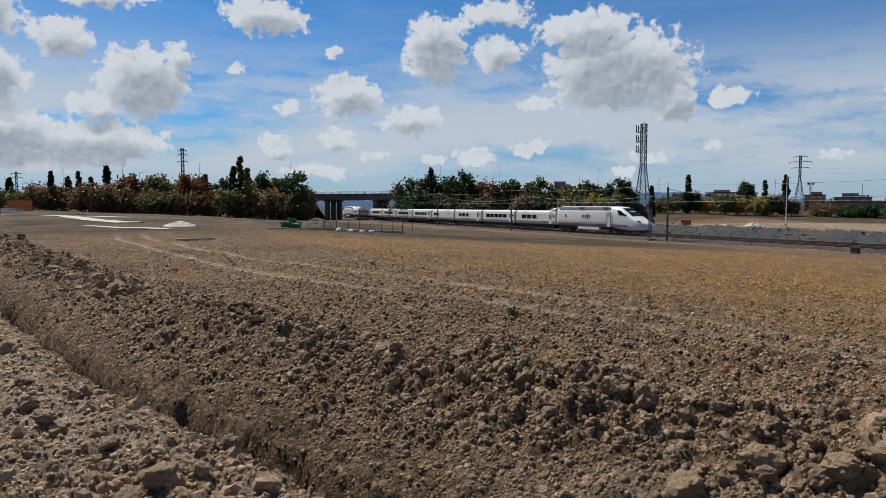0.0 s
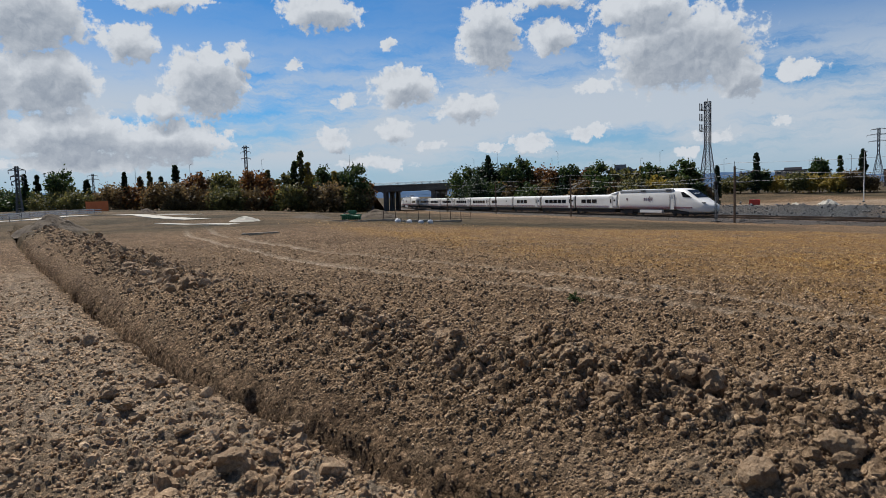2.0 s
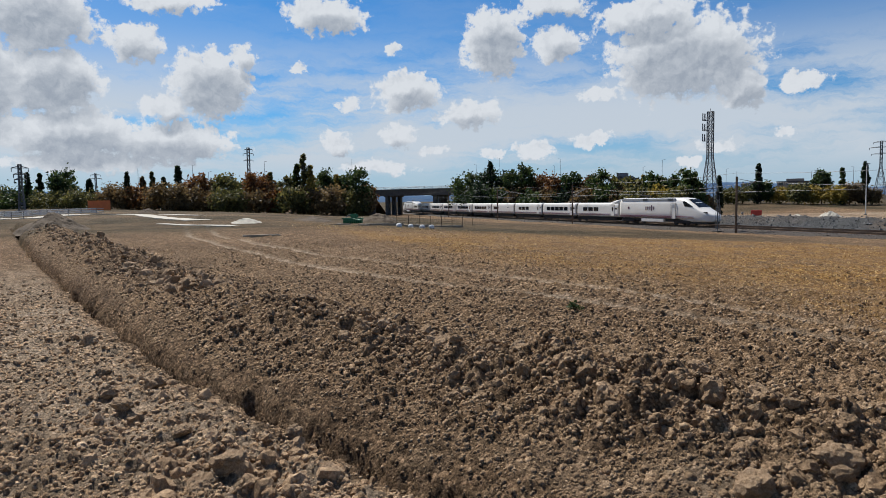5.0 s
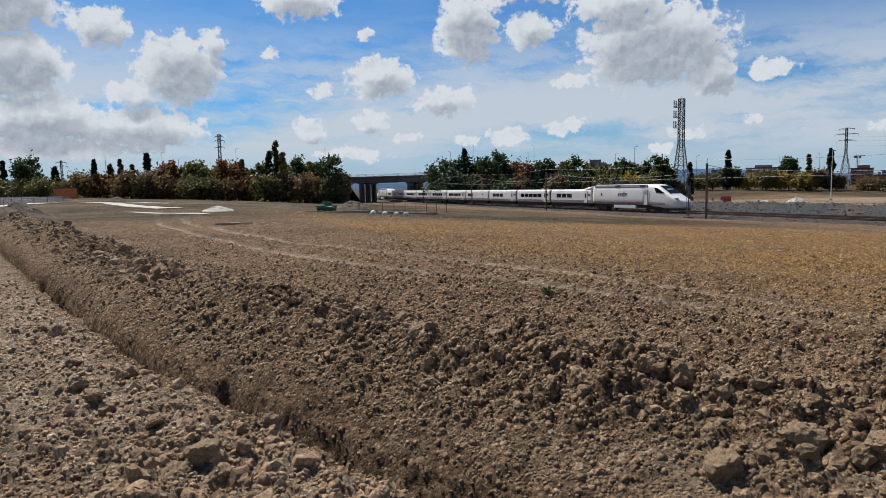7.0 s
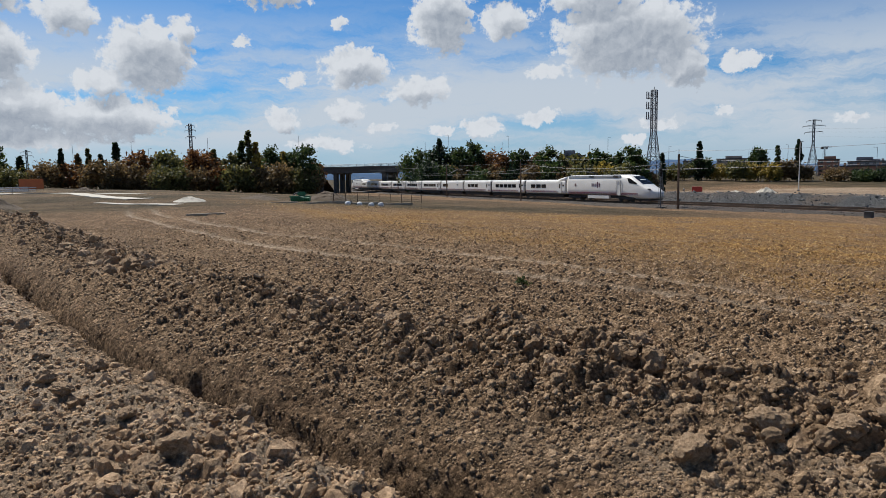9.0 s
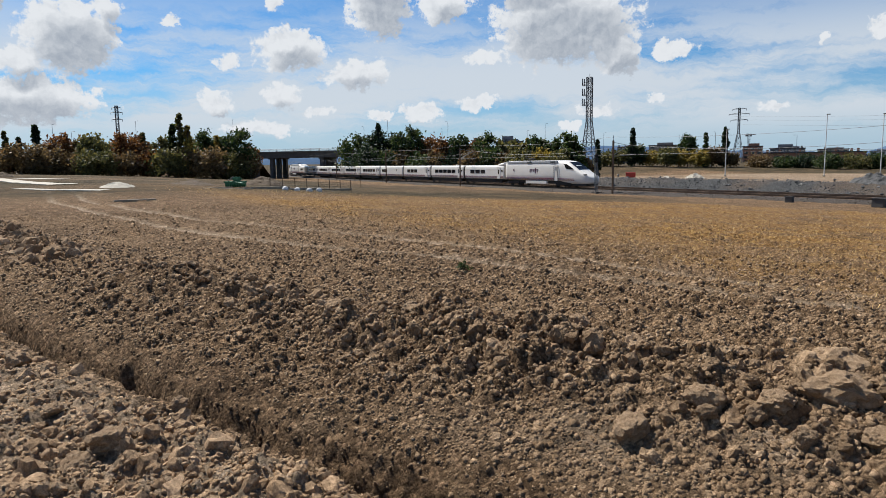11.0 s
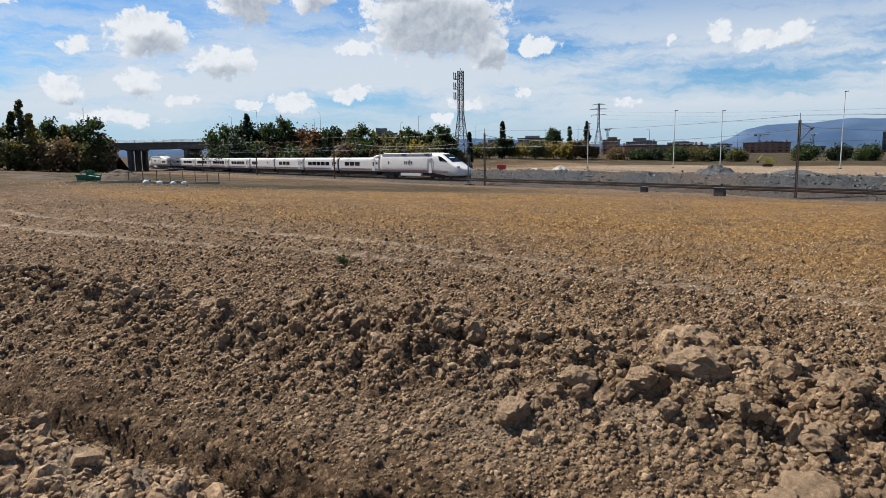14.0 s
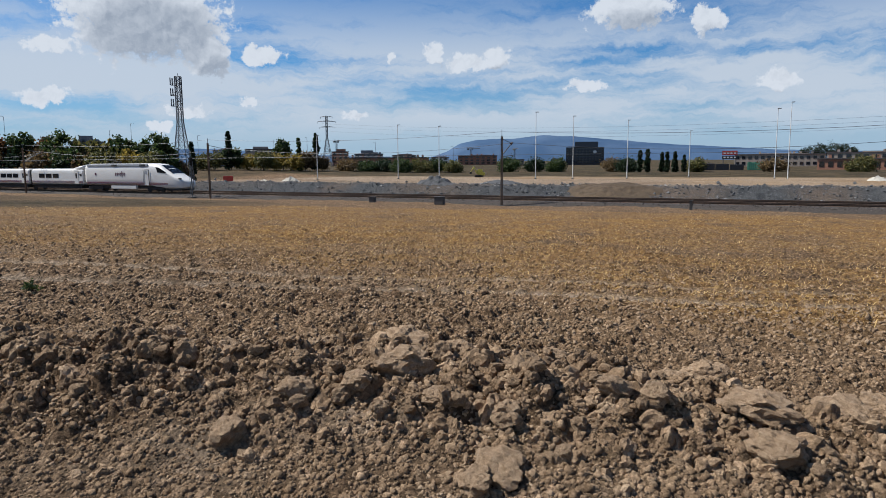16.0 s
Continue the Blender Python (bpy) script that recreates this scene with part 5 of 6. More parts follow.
def build_office_tower():
    r = 430
    t = building(-15.1, -12.0, r, 3.0, (1.05,), GLASSBLUE, 6, "dark blue glass office tower with a raised roof block", 12, False, "office_tower")
    w = r * radians(3.1)
    high, top = up_at(r, 1.05) - 3, up_at(r, 1.52) - 3
    part("roof_block", box(bmesh.new(), (0.8, 7, (high + top) / 2), (w * 0.62, 11, top - high), 0, 0.1), GLASSBLUE, t)
    for s in range(7):
        part("floor_band", box(bmesh.new(), (0, -0.12, high * s / 6.0), (w + 0.2, 0.2, 0.22)), UNDER, t)
    part("panel", box(bmesh.new(), (w * 0.26, -0.15, high * 0.72), (2.0, 0.2, 1.6), 0, 0.3), OFFWHITE, t, "plain pale panel")


build_office_tower()


def slab(name, h, r, w, z0, z1, mat, label, category, depth=2.4, group=""):
    x, y = polar(h, r)
    t = holder(name, (x, y, z0), label, category, group, -h)
    part("body", box(bmesh.new(), (0, 0, (z1 - z0) / 2), (w, depth, z1 - z0), 0, 0.04), mat, t)
    for i in range(max(int(w / 0.6), 3)):
        n = max(int(w / 0.6), 3)
        part("rib", box(bmesh.new(), (-w / 2 + w * (i + 0.5) / n, -depth / 2 - 0.02, (z1 - z0) / 2), (w / n * 0.5, 0.06, (z1 - z0) * 0.92)), mat, t)
    return t


ORANGE = worn("orange_paint", (0.72, 0.20, 0.06), (0.58, 0.15, 0.05), 1.0, 0.6)
REDP = worn("red_paint", (0.45, 0.05, 0.035), (0.33, 0.04, 0.03), 1.0, 0.6)
GREENP = worn("green_paint", (0.04, 0.19, 0.09), (0.02, 0.11, 0.05), 2.0, 0.55)
GREENF = worn("green_sheet", (0.09, 0.26, 0.16), (0.06, 0.19, 0.12), 1.0, 0.6)
BLACKP = worn("black_paint", (0.03, 0.03, 0.035), (0.02, 0.02, 0.022), 1.0, 0.6)
YELLOWP = worn("yellow_machine_paint", (0.45, 0.42, 0.08), (0.34, 0.30, 0.06), 1.5, 0.5)
for i in range(3):
    slab("container", -3.9 + 1.05 * i, 240, 4.2, 1.4, up_at(240, -0.34 - 0.04 * i), BLACKP, "dark shipping container with pale lettering bars", "container", group="yard containers")
for i in range(4):
    slab("hoarding", -0.75 + 0.62 * i, 235, 2.5, 1.5, up_at(235, -0.27), GREENF, "green corrugated site hoarding panel", "hoarding", 0.2, "green hoardings")
slab("skip", -43.3, 118, 1.6, land_at(*polar(-43.3, 118)) - 0.05, up_at(118, -1.08), REDP, "small red steel skip on the gravel pad", "skip", 1.2)
slab("site_container", -95.8, 165, 4.4, land_at(*polar(-95.8, 165)) - 0.1, up_at(165, 0.42), ORANGE, "orange site container beside the works road", "container", 2.4)
slab("site_shed", -96.5, 215, 6.0, land_at(*polar(-96.5, 215)) - 0.1, up_at(215, 1.1), GREYWALL, "grey metal shed beyond the orange container", "shed", 5)


def build_sign():
    x, y = polar(-2.35, 300)
    t = holder("roadside_sign", (x, y, 1.5), "tall red and white roadside sign with plain bars", "sign", "", 2.35)
    for dx in (-2.4, 2.4):
        part("post", box(bmesh.new(), (dx, 0, 2.0), (0.3, 0.3, 4.0)), STEEL, t)
    z0, z1 = up_at(300, 0.0) - 1.5, up_at(300, 0.64) - 1.5
    part("upper_panel", box(bmesh.new(), (0, 0, (z0 + 2 * z1) / 3 + 0.25), (5.8, 0.4, (z1 - z0) * 0.52), 0, 0.03), REDP, t, "red panel")
    part("lower_panel", box(bmesh.new(), (0, 0, z0 + 0.65), (5.8, 0.4, (z1 - z0) * 0.42), 0, 0.03), BLACKP, t, "black panel")
    for k in range(4):
        part("bar", box(bmesh.new(), (-1.95 + 1.3 * k, -0.22, (z0 + 2 * z1) / 3 + 0.25), (0.8, 0.06, 0.7)), OFFWHITE, t)
        part("bar", box(bmesh.new(), (-1.95 + 1.3 * k, -0.22, z0 + 0.65), (0.8, 0.06, 0.55)), OFFWHITE, t)


build_sign()


def crane(h, r, e, jib, turn):
    x, y = polar(h, r)
    t = holder("tower_crane", (x, y, 2), "dark tower crane above the far roofs", "crane", "tower cranes", turn)
    top = up_at(r, e) - 2
    bm = bmesh.new()
    for cx, cy in ((-1, -1), (1, -1), (1, 1), (-1, 1)):
        rod(bm, (cx * 0.7, cy * 0.7, 0), (cx * 0.7, cy * 0.7, top), 0.14, n=4)
    for i in range(12):
        rod(bm, (-0.7, -0.7, top * i / 12), (0.7, -0.7, top * (i + 1) / 12), 0.08, n=4)
    part("mast", bm, STEEL, t)
    bm = bmesh.new()
    for dz, dy in ((0, -0.6), (0, 0.6), (0.9, 0)):
        rod(bm, (-jib * 0.35, dy, top + dz), (jib, dy, top + dz * 0.3), 0.15, n=4)
    part("jib", bm, STEEL, t)
    part("counterweight", box(bmesh.new(), (-jib * 0.33, 0, top - 0.6), (2.2, 1.2, 1.8)), CONCRETE, t)
    part("cab", box(bmesh.new(), (1.2, -0.9, top - 0.8), (1.3, 1.2, 1.6)), STEEL, t)


crane(-23.1, 700, 1.05, 9, 25)
crane(-34.5, 640, 1.75, 6, 70)
crane(-19.4, 690, 1.0, 5, -30)

# wooded mound far to the east
for i, (h, e, w) in enumerate(((2.7, 0.75, 0.6), (3.3, 0.95, 0.8), (4.0, 1.1, 0.8), (4.7, 1.2, 0.8), (5.3, 1.05, 0.7), (5.9, 0.85, 0.7))):
    x, y = polar(h, 640)
    tree(x, y, 2.0, up_at(640, e) - 2, 640 * radians(w) * 1.3, "dark", "low", 600 + i, "dark green tree on a far mound", group="mound trees")


# ---------------------------------------------------------------- heaps, works area and machines
def heap(x, y, w, d, h, mat, label, seed, level=48, category="heap", rough=0.25):
    """A tipped heap with a lumpy skin."""
    n = level
    u, v = np.meshgrid(np.linspace(-1.15, 1.15, n), np.linspace(-1.15, 1.15, n))
    px, py = x + u.ravel() * w / 2, y + v.ravel() * d / 2
    q = np.hypot(u, v).ravel() + 0.25 * smooth_noise(px, py, w * 0.3, seed)
    top = h * np.clip(1 - q, 0, 1) ** 0.85 + rough * h * np.clip(1.1 - q, 0, 0.5) * 2 * (smooth_noise(px, py, w * 0.12, seed + 1) + lumps(px, py, w * 0.08, seed + 2) / (w * 0.08) - 0.2)
    z = land(px, py) + top - 0.25 * step(q, 0.95, 1.15)
    f = [(i * n + j, i * n + j + 1, (i + 1) * n + j + 1, (i + 1) * n + j) for i in range(n - 1) for j in range(n - 1)]
    ob = mesh_of("earth_mound", np.stack([px, py, z], 1), f, mat, smooth=False)
    return tagged(ob, label, category, "heaps")


RUBBLE = worn("grey_rubble", (0.115, 0.114, 0.112), (0.035, 0.035, 0.035), 2.2, 0.95, fine=9, bump=0.1, spread=0.2)
PALE = worn("pale_gravel", (0.50, 0.46, 0.38), (0.36, 0.33, 0.27), 2.0, 0.95, fine=20, bump=0.04)
EARTH = worn("brown_earth", (0.10, 0.068, 0.038), (0.05, 0.034, 0.02), 1.5, 0.95, fine=12, bump=0.06)
for h, r, w, hh, mat, label, seed in ((-40.5, 112, 2.8, 0.5, PALE, "small pale gravel heap on the pad", 801), (-38.3, 112, 3.4, 0.95, PALE, "pointed pale gravel heap on the pad", 811), (-50.2, 122, 6.0, 1.7, EARTH, "brown earth heap at the pad's end", 821),
                                      (-49.0, 118, 4.5, 1.2, EARTH, "low brown earth heap at the pad's end", 831), (-26.0, 90, 6.0, 1.3, RUBBLE, "grey rubble heap on the pad's edge", 841), (-11.0, 80, 11.0, 0.9, EARTH, "broad brown earth heap beside the track", 851),
                                      (-20.5, 92, 7.0, 0.7, RUBBLE, "low grey rubble heap on the pad's edge", 861), (-85.0, 64, 3.6, 0.55, PALE, "pale rubble heap beside the field", 871), (-98.8, 60, 6.5, 1.35, EARTH, "dark dug-earth heap at the trench's end", 881),
                                      (-79.5, 80, 6.0, 0.6, EARTH, "low brown earth heap in the works area", 891), (-74.0, 92, 7.0, 1.2, EARTH, "brown earth heap before the bridge", 895), (-92.4, 140, 5.0, 0.9, EARTH, "low earth heap by the works road", 897), (7.6, 120, 3.0, 0.8, PALE, "pale gravel heap behind dry grass", 899)):
    x, y = polar(h, r)
    heap(x, y, w, w * 0.8, hh, mat, label, seed)


def strip(name, line, width, lift, mat, label, category, thick=0.12):
    """A road or kerb laid over the land."""
    pts = []
    for (ax, ay), (bx, by) in zip(line[:-1], line[1:]):
        n = max(int(math.hypot(bx - ax, by - ay) / 2), 1)
        pts += [(ax + (bx - ax) * i / n, ay + (by - ay) * i / n) for i in range(n)]
    pts.append(line[-1])
    v, f = [], []
    for i, (x, y) in enumerate(pts):
        a, b = pts[max(i - 1, 0)], pts[min(i + 1, len(pts) - 1)]
        t = math.atan2(b[1] - a[1], b[0] - a[0])
        for s, dz in ((-1, -thick), (-1, 0), (1, 0), (1, -thick)):
            px, py = x - math.sin(t) * s * width / 2, y + math.cos(t) * s * width / 2
            v.append((px, py, soft_land(px, py) + 0.04 + lift * 0.5 + dz))
    for i in range(len(pts) - 1):
        for j in range(3):
            f.append((i * 4 + j, i * 4 + j + 1, i * 4 + j + 5, i * 4 + j + 4))
    return tagged(mesh_of(name, v, f, mat), label, category, kind="structure")


PATHC = worn("pale_concrete", (0.44, 0.40, 0.33), (0.32, 0.29, 0.235), 0.7, 0.9, fine=14)
ROAD_LINE = [polar(h, r) for h, r in ((-112, 86), (-106, 92), (-101, 108), (-97.5, 124), (-94.5, 128), (-92.8, 118), (-90.8, 95), (-88.6, 76))]
strip("road", ROAD_LINE, 2.6, 0.12, PATHC, "pale concrete works road", "road")
strip("pavement", [polar(h, r) for h, r in ((-91.5, 66), (-88, 60), (-85.8, 57))], 1.0, 0.06, PATHC, "pale concrete kerb strip at the field's edge", "kerb")
strip("pavement", [polar(h, r) for h, r in ((-91.5, 118), (-88.4, 112))], 2.0, 0.06, PATHC, "pale concrete slab strip", "kerb")


def build_barrier():
    """White mesh fence along the works road."""
    pts = [polar(h, r - 3.4) for h, r in ((-112, 86), (-106, 92), (-103, 102), (-101, 108), (-99, 118), (-97.5, 124), (-95.5, 127))]
    far = [polar(h, r + 4) for h, r in ((-108, 92), (-103, 102), (-99, 118), (-96.0, 127))]
    for line, hgt in ((pts, 1.0), (far, 0.95)):
        t = holder("site_fence", (line[0][0], line[0][1], 0), "white site fence along the works road", "fence", "site fences")
        for (ax, ay), (bx, by) in zip(line[:-1], line[1:]):
            n = max(int(math.hypot(bx - ax, by - ay) / 2.6), 1)
            ang = math.degrees(math.atan2(by - ay, bx - ax))
            L = math.hypot(bx - ax, by - ay) / n
            for i in range(n):
                x, y = ax + (bx - ax) * (i + 0.5) / n, ay + (by - ay) * (i + 0.5) / n
                z = land_at(x, y) + 0.1
                bm = bmesh.new()
                box(bm, (x - line[0][0], y - line[0][1], z + hgt * 0.5), (0.06, 0.06, hgt), ang)
                post = part("post", bm, STEEL, t)
                bm = bmesh.new()
                for k in range(3):
                    box(bm, (x - line[0][0], y - line[0][1], z + hgt * (0.35 + 0.28 * k)), (L * 0.96, 0.03, 0.1), ang)
                part("rail", bm, OFFWHITE, t)


build_barrier()


def build_roller():
    """The green field roller parked at the edge of the field."""
    x, y = polar(-76.3, 67)
    t = holder("field_roller", (x, y, land_at(x, y) + 0.1), "green tractor-drawn farm roller parked at the field's edge", "farm machine", "", 60)
    t.scale = (0.8, 0.8, 0.8)
    bm = bmesh.new()
    box(bm, (0, 0, 0.62), (2.6, 0.16, 0.16), 0, 0.02)
    box(bm, (0, 0.6, 0.62), (2.6, 0.16, 0.16), 0, 0.02)
    for dx in (-1.2, 0, 1.2):
        box(bm, (dx, 0.3, 0.62), (0.14, 0.7, 0.14))
    part("frame", bm, GREENP, t)
    for i in range(9):
        part("ring", rod(bmesh.new(), (-1.15 + 0.27 * i, 0.3, 0.36), (-0.95 + 0.27 * i, 0.3, 0.36), 0.36, n=16), GREENP, t)
    part("drawbar", rod(bmesh.new(), (0, -0.1, 0.6), (1.6, -1.4, 0.45), 0.06), GREENP, t)
    part("hopper", box(bmesh.new(), (0.2, 0.3, 0.95), (1.0, 0.6, 0.5), 0, 0.12), GREENP, t)
    part("cylinder", rod(bmesh.new(), (-0.9, 0.3, 0.8), (-0.2, 0.3, 1.2), 0.06), STEEL, t)


build_roller()
WOOD = worn("weathered_wood", (0.34, 0.29, 0.22), (0.22, 0.18, 0.13), 3.0, 0.9)
for i, (h, r, turn, w, hh) in enumerate(((-77.6, 62, 20, 2.6, 0.16), (-76.0, 61, -12, 2.4, 0.14), (-73.8, 64, 4, 4.2, 0.25), (-71.0, 66, 8, 3.8, 0.25), (-83.8, 36, 5, 1.9, 0.12), (-68.2, 68, 10, 3.4, 0.22))):
    x, y = polar(h, r)
    t = tagged(part("timber_beam", box(bmesh.new(), (0, 0, 0), (w, 0.3, hh), 0, 0.03), WOOD), "weathered timber beam lying on the ground", "timber", "loose timbers")
    t.matrix_world = pose(x, y, ground_at(x, y) + hh * 0.4, 0, 0, turn - h)
for i, (h, r) in enumerate(((-72.3, 62), (-71.3, 62.5), (-70.3, 62), (-69.5, 62.4))):
    x, y = polar(h, r)
    bm = bmesh.new()
    bmesh.ops.create_icosphere(bm, subdivisions=3, radius=0.27)
    for v in bm.verts:
        v.co *= 1 + 0.18 * noise.noise(v.co * 4 + Vector((i * 3.0, 0, 0)))
        v.co.z = max(v.co.z * 0.85, -0.2)
    ob = tagged(part("sack", bm, OFFWHITE, smooth=True), "slumped white builder's sack on the ground", "sack", "white sacks")
    ob.matrix_world = pose(x, y, ground_at(x, y) + 0.12, 0, 0, 50 * i)


def build_mesh_fence():
    a, b = polar(-73.5, 78), polar(-66.0, 86)
    t = holder("mesh_fence", (a[0], a[1], 0), "rusty wire mesh fence panels before the bridge", "fence")
    n = 8
    for i in range(n + 1):
        x, y = a[0] + (b[0] - a[0]) * i / n, a[1] + (b[1] - a[1]) * i / n
        z = land_at(x, y)
        part("post", rod(bmesh.new(), (x - a[0], y - a[1], z - 0.2), (x - a[0], y - a[1], z + 1.05), 0.04), RUST, t)
        if i < n:
            x2, y2 = a[0] + (b[0] - a[0]) * (i + 1) / n, a[1] + (b[1] - a[1]) * (i + 1) / n
            z2 = land_at(x2, y2)
            bm = bmesh.new()
            for k in range(4):
                rod(bm, (x - a[0], y - a[1], z + 0.15 + 0.27 * k), (x2 - a[0], y2 - a[1], z2 + 0.15 + 0.27 * k), 0.012, n=4)
            part("wire_panel", bm, RUST, t)


build_mesh_fence()


def build_excavator():
    x, y = polar(-22.4, 140)
    t = holder("mini_excavator", (x, y, land_at(x, y) + 0.1), "small yellow-green excavator with a raised arm on the pad", "excavator", "", 15)
    for dy in (-0.6, 0.6):
        part("track", box(bmesh.new(), (0, dy, 0.25), (1.9, 0.35, 0.45), 0, 0.18), UNDER, t)
    part("cab", box(bmesh.new(), (0.2, 0.2, 1.15), (1.1, 0.9, 1.2), 0, 0.12), YELLOWP, t)
    part("counterweight", box(bmesh.new(), (0.9, 0, 0.8), (0.8, 1.3, 0.7), 0, 0.15), YELLOWP, t)
    part("boom", rod(bmesh.new(), (-0.4, -0.2, 0.8), (-1.0, -0.2, 2.2), 0.14, 0.1), YELLOWP, t)
    part("arm", rod(bmesh.new(), (-1.0, -0.2, 2.2), (-1.7, -0.2, 1.2), 0.1, 0.08), YELLOWP, t)
    part("bucket", box(bmesh.new(), (-1.7, -0.2, 0.95), (0.45, 0.5, 0.45), 0, 0.08), UNDER, t)


build_excavator()


def build_disc():
    x = -146.0
    y = rail_y(x) + 9.2
    t = holder("track_sign", (x, y, land_at(x, y)), "round red-rimmed track sign on a short post", "sign", "", 55)
    part("post", rod(bmesh.new(), (0, 0, 0), (0, 0, 1.9), 0.05), STEEL, t)
    part("disc", rod(bmesh.new(), (0, 0, 1.7), (0, -0.06, 1.7), 0.62, n=24), REDP, t)
    part("face", rod(bmesh.new(), (0, -0.06, 1.7), (0, -0.09, 1.7), 0.42, n=24), OFFWHITE, t)


build_disc()


def build_weed():
    x, y = polar(-57.4, 10.6)
    rng = np.random.default_rng(3)
    cen = rng.normal(0, 0.045, (14, 3)) * np.array([1.2, 1.2, 0.6]) + np.array([0, 0, 0.1])
    v, f = leaves(rng, cen, np.full(14, 0.04), 22, 0.016)
    t = holder("weed", (x, y, ground_at(x, y)), "small green weed growing between dry clods", "plant")
    mesh_of("foliage", v, f, LEAF["green"], t)
    part("stem", rod(bmesh.new(), (0, 0, -0.05), (0, 0, 0.12), 0.008, n=5), LEAF["olive"], t)


build_weed()

# ---------------------------------------------------------------- clods of clay
def lump_shape(seed, level, rough):
    """A broken lump: a ball cut by random planes and roughened."""
    rng = np.random.default_rng(seed)
    bm = bmesh.new()
    bmesh.ops.create_icosphere(bm, subdivisions=level, radius=1.0)
    v = np.array([p.co[:] for p in bm.verts])
    f = np.array([[p.index for p in q.verts] for q in bm.faces])
    bm.free()
    for _ in range(8):
        n = rng.normal(0, 1, 3)
        n /= np.linalg.norm(n)
        cut = rng.uniform(0.55, 0.92)
        over = np.maximum(v @ n - cut, 0)
        v = v - over[:, None] * n * 0.92
    d = np.array([noise.fractal(Vector(p) * 1.7 + Vector((seed, 0, 0)), 0.7, 2.2, 7) for p in v])
    v = v * (1 + rough * d)[:, None]
    return v * np.array([1.0, rng.uniform(0.7, 0.95), rng.uniform(0.6, 0.85)]), f


def crumb_shape(seed):
    """A blocky crumb of few faces."""
    rng = np.random.default_rng(seed)
    v = np.array([(a, b, c) for a in (-1, 1) for b in (-1, 1) for c in (-1, 1)], float) * 0.72 * (1 + rng.uniform(-0.38, 0.30, (8, 3)))
    quads = ((0, 1, 3, 2), (4, 6, 7, 5), (0, 4, 5, 1), (2, 3, 7, 6), (0, 2, 6, 4), (1, 5, 7, 3))
    return v * np.array([1.0, rng.uniform(0.7, 1.0), rng.uniform(0.6, 0.9)]), np.array([t for a, b, c, d in quads for t in ((a, b, c), (a, c, d))])


def scattered(name, rng, count, shapes, near, far, sizes, share, label, lip=0.42, clay=None):
    """Clods thrown over the near ground, thicker on the spoil."""
    r = np.exp(rng.uniform(math.log(near), math.log(far), count))
    a = np.radians(rng.uniform(-106, 15, count))
    x, y = r * np.sin(a), r * np.cos(a)
    d = -along(TRENCH, x, y)[0]
    thick = share(x, y, d, r)
    wheel = np.minimum(np.abs(along(WHEELS[0], x, y)[0]), np.abs(along(WHEELS[1], x, y)[0]))
    keep = (rng.uniform(0, 1, count) < thick) & ((d < -0.2) | (d > lip)) & (wheel > 0.22)
    x, y, r, thick = x[keep], y[keep], r[keep], thick[keep]
    z = ground_parts(x, y)[0]
    n = len(x)
    s = np.maximum(sizes[0] * (1 - rng.uniform(0, 1, n)) ** -0.42, 0.0027 * r * rng.uniform(0.6, 1.2, n))
    s = np.minimum(s, sizes[1]) * (0.75 + 0.5 * thick)
    q = rng.normal(0, 1, (n, 4))
    q /= np.linalg.norm(q, axis=1)[:, None]
    w, i, j, k = q.T
    turn = np.stack([1 - 2 * (j * j + k * k), 2 * (i * j - k * w), 2 * (i * k + j * w), 2 * (i * j + k * w), 1 - 2 * (i * i + k * k), 2 * (j * k - i * w), 2 * (i * k - j * w), 2 * (j * k + i * w), 1 - 2 * (i * i + j * j)], 1).reshape(-1, 3, 3)
    place = np.stack([x, y, z - s * 0.25], 1)
    vs, fs, at = [], [], 0
    for i, (v, f) in enumerate(shapes):
        mine = slice(i, None, len(shapes))
        some = np.einsum("kj,nij->nki", v, turn[mine]) * s[mine, None, None] + place[mine, None, :]
        m = len(some)
        vs.append(some.reshape(-1, 3))
        fs.append((f[None] + at + len(v) * np.arange(m)[:, None, None]).reshape(-1, 3))
        at += m * len(v)
    ob = mesh_of(name, np.concatenate(vs), np.concatenate(fs), clay or CLOD, smooth=len(shapes) > 20)
    return tagged(ob, label, "clods", kind="stuff")


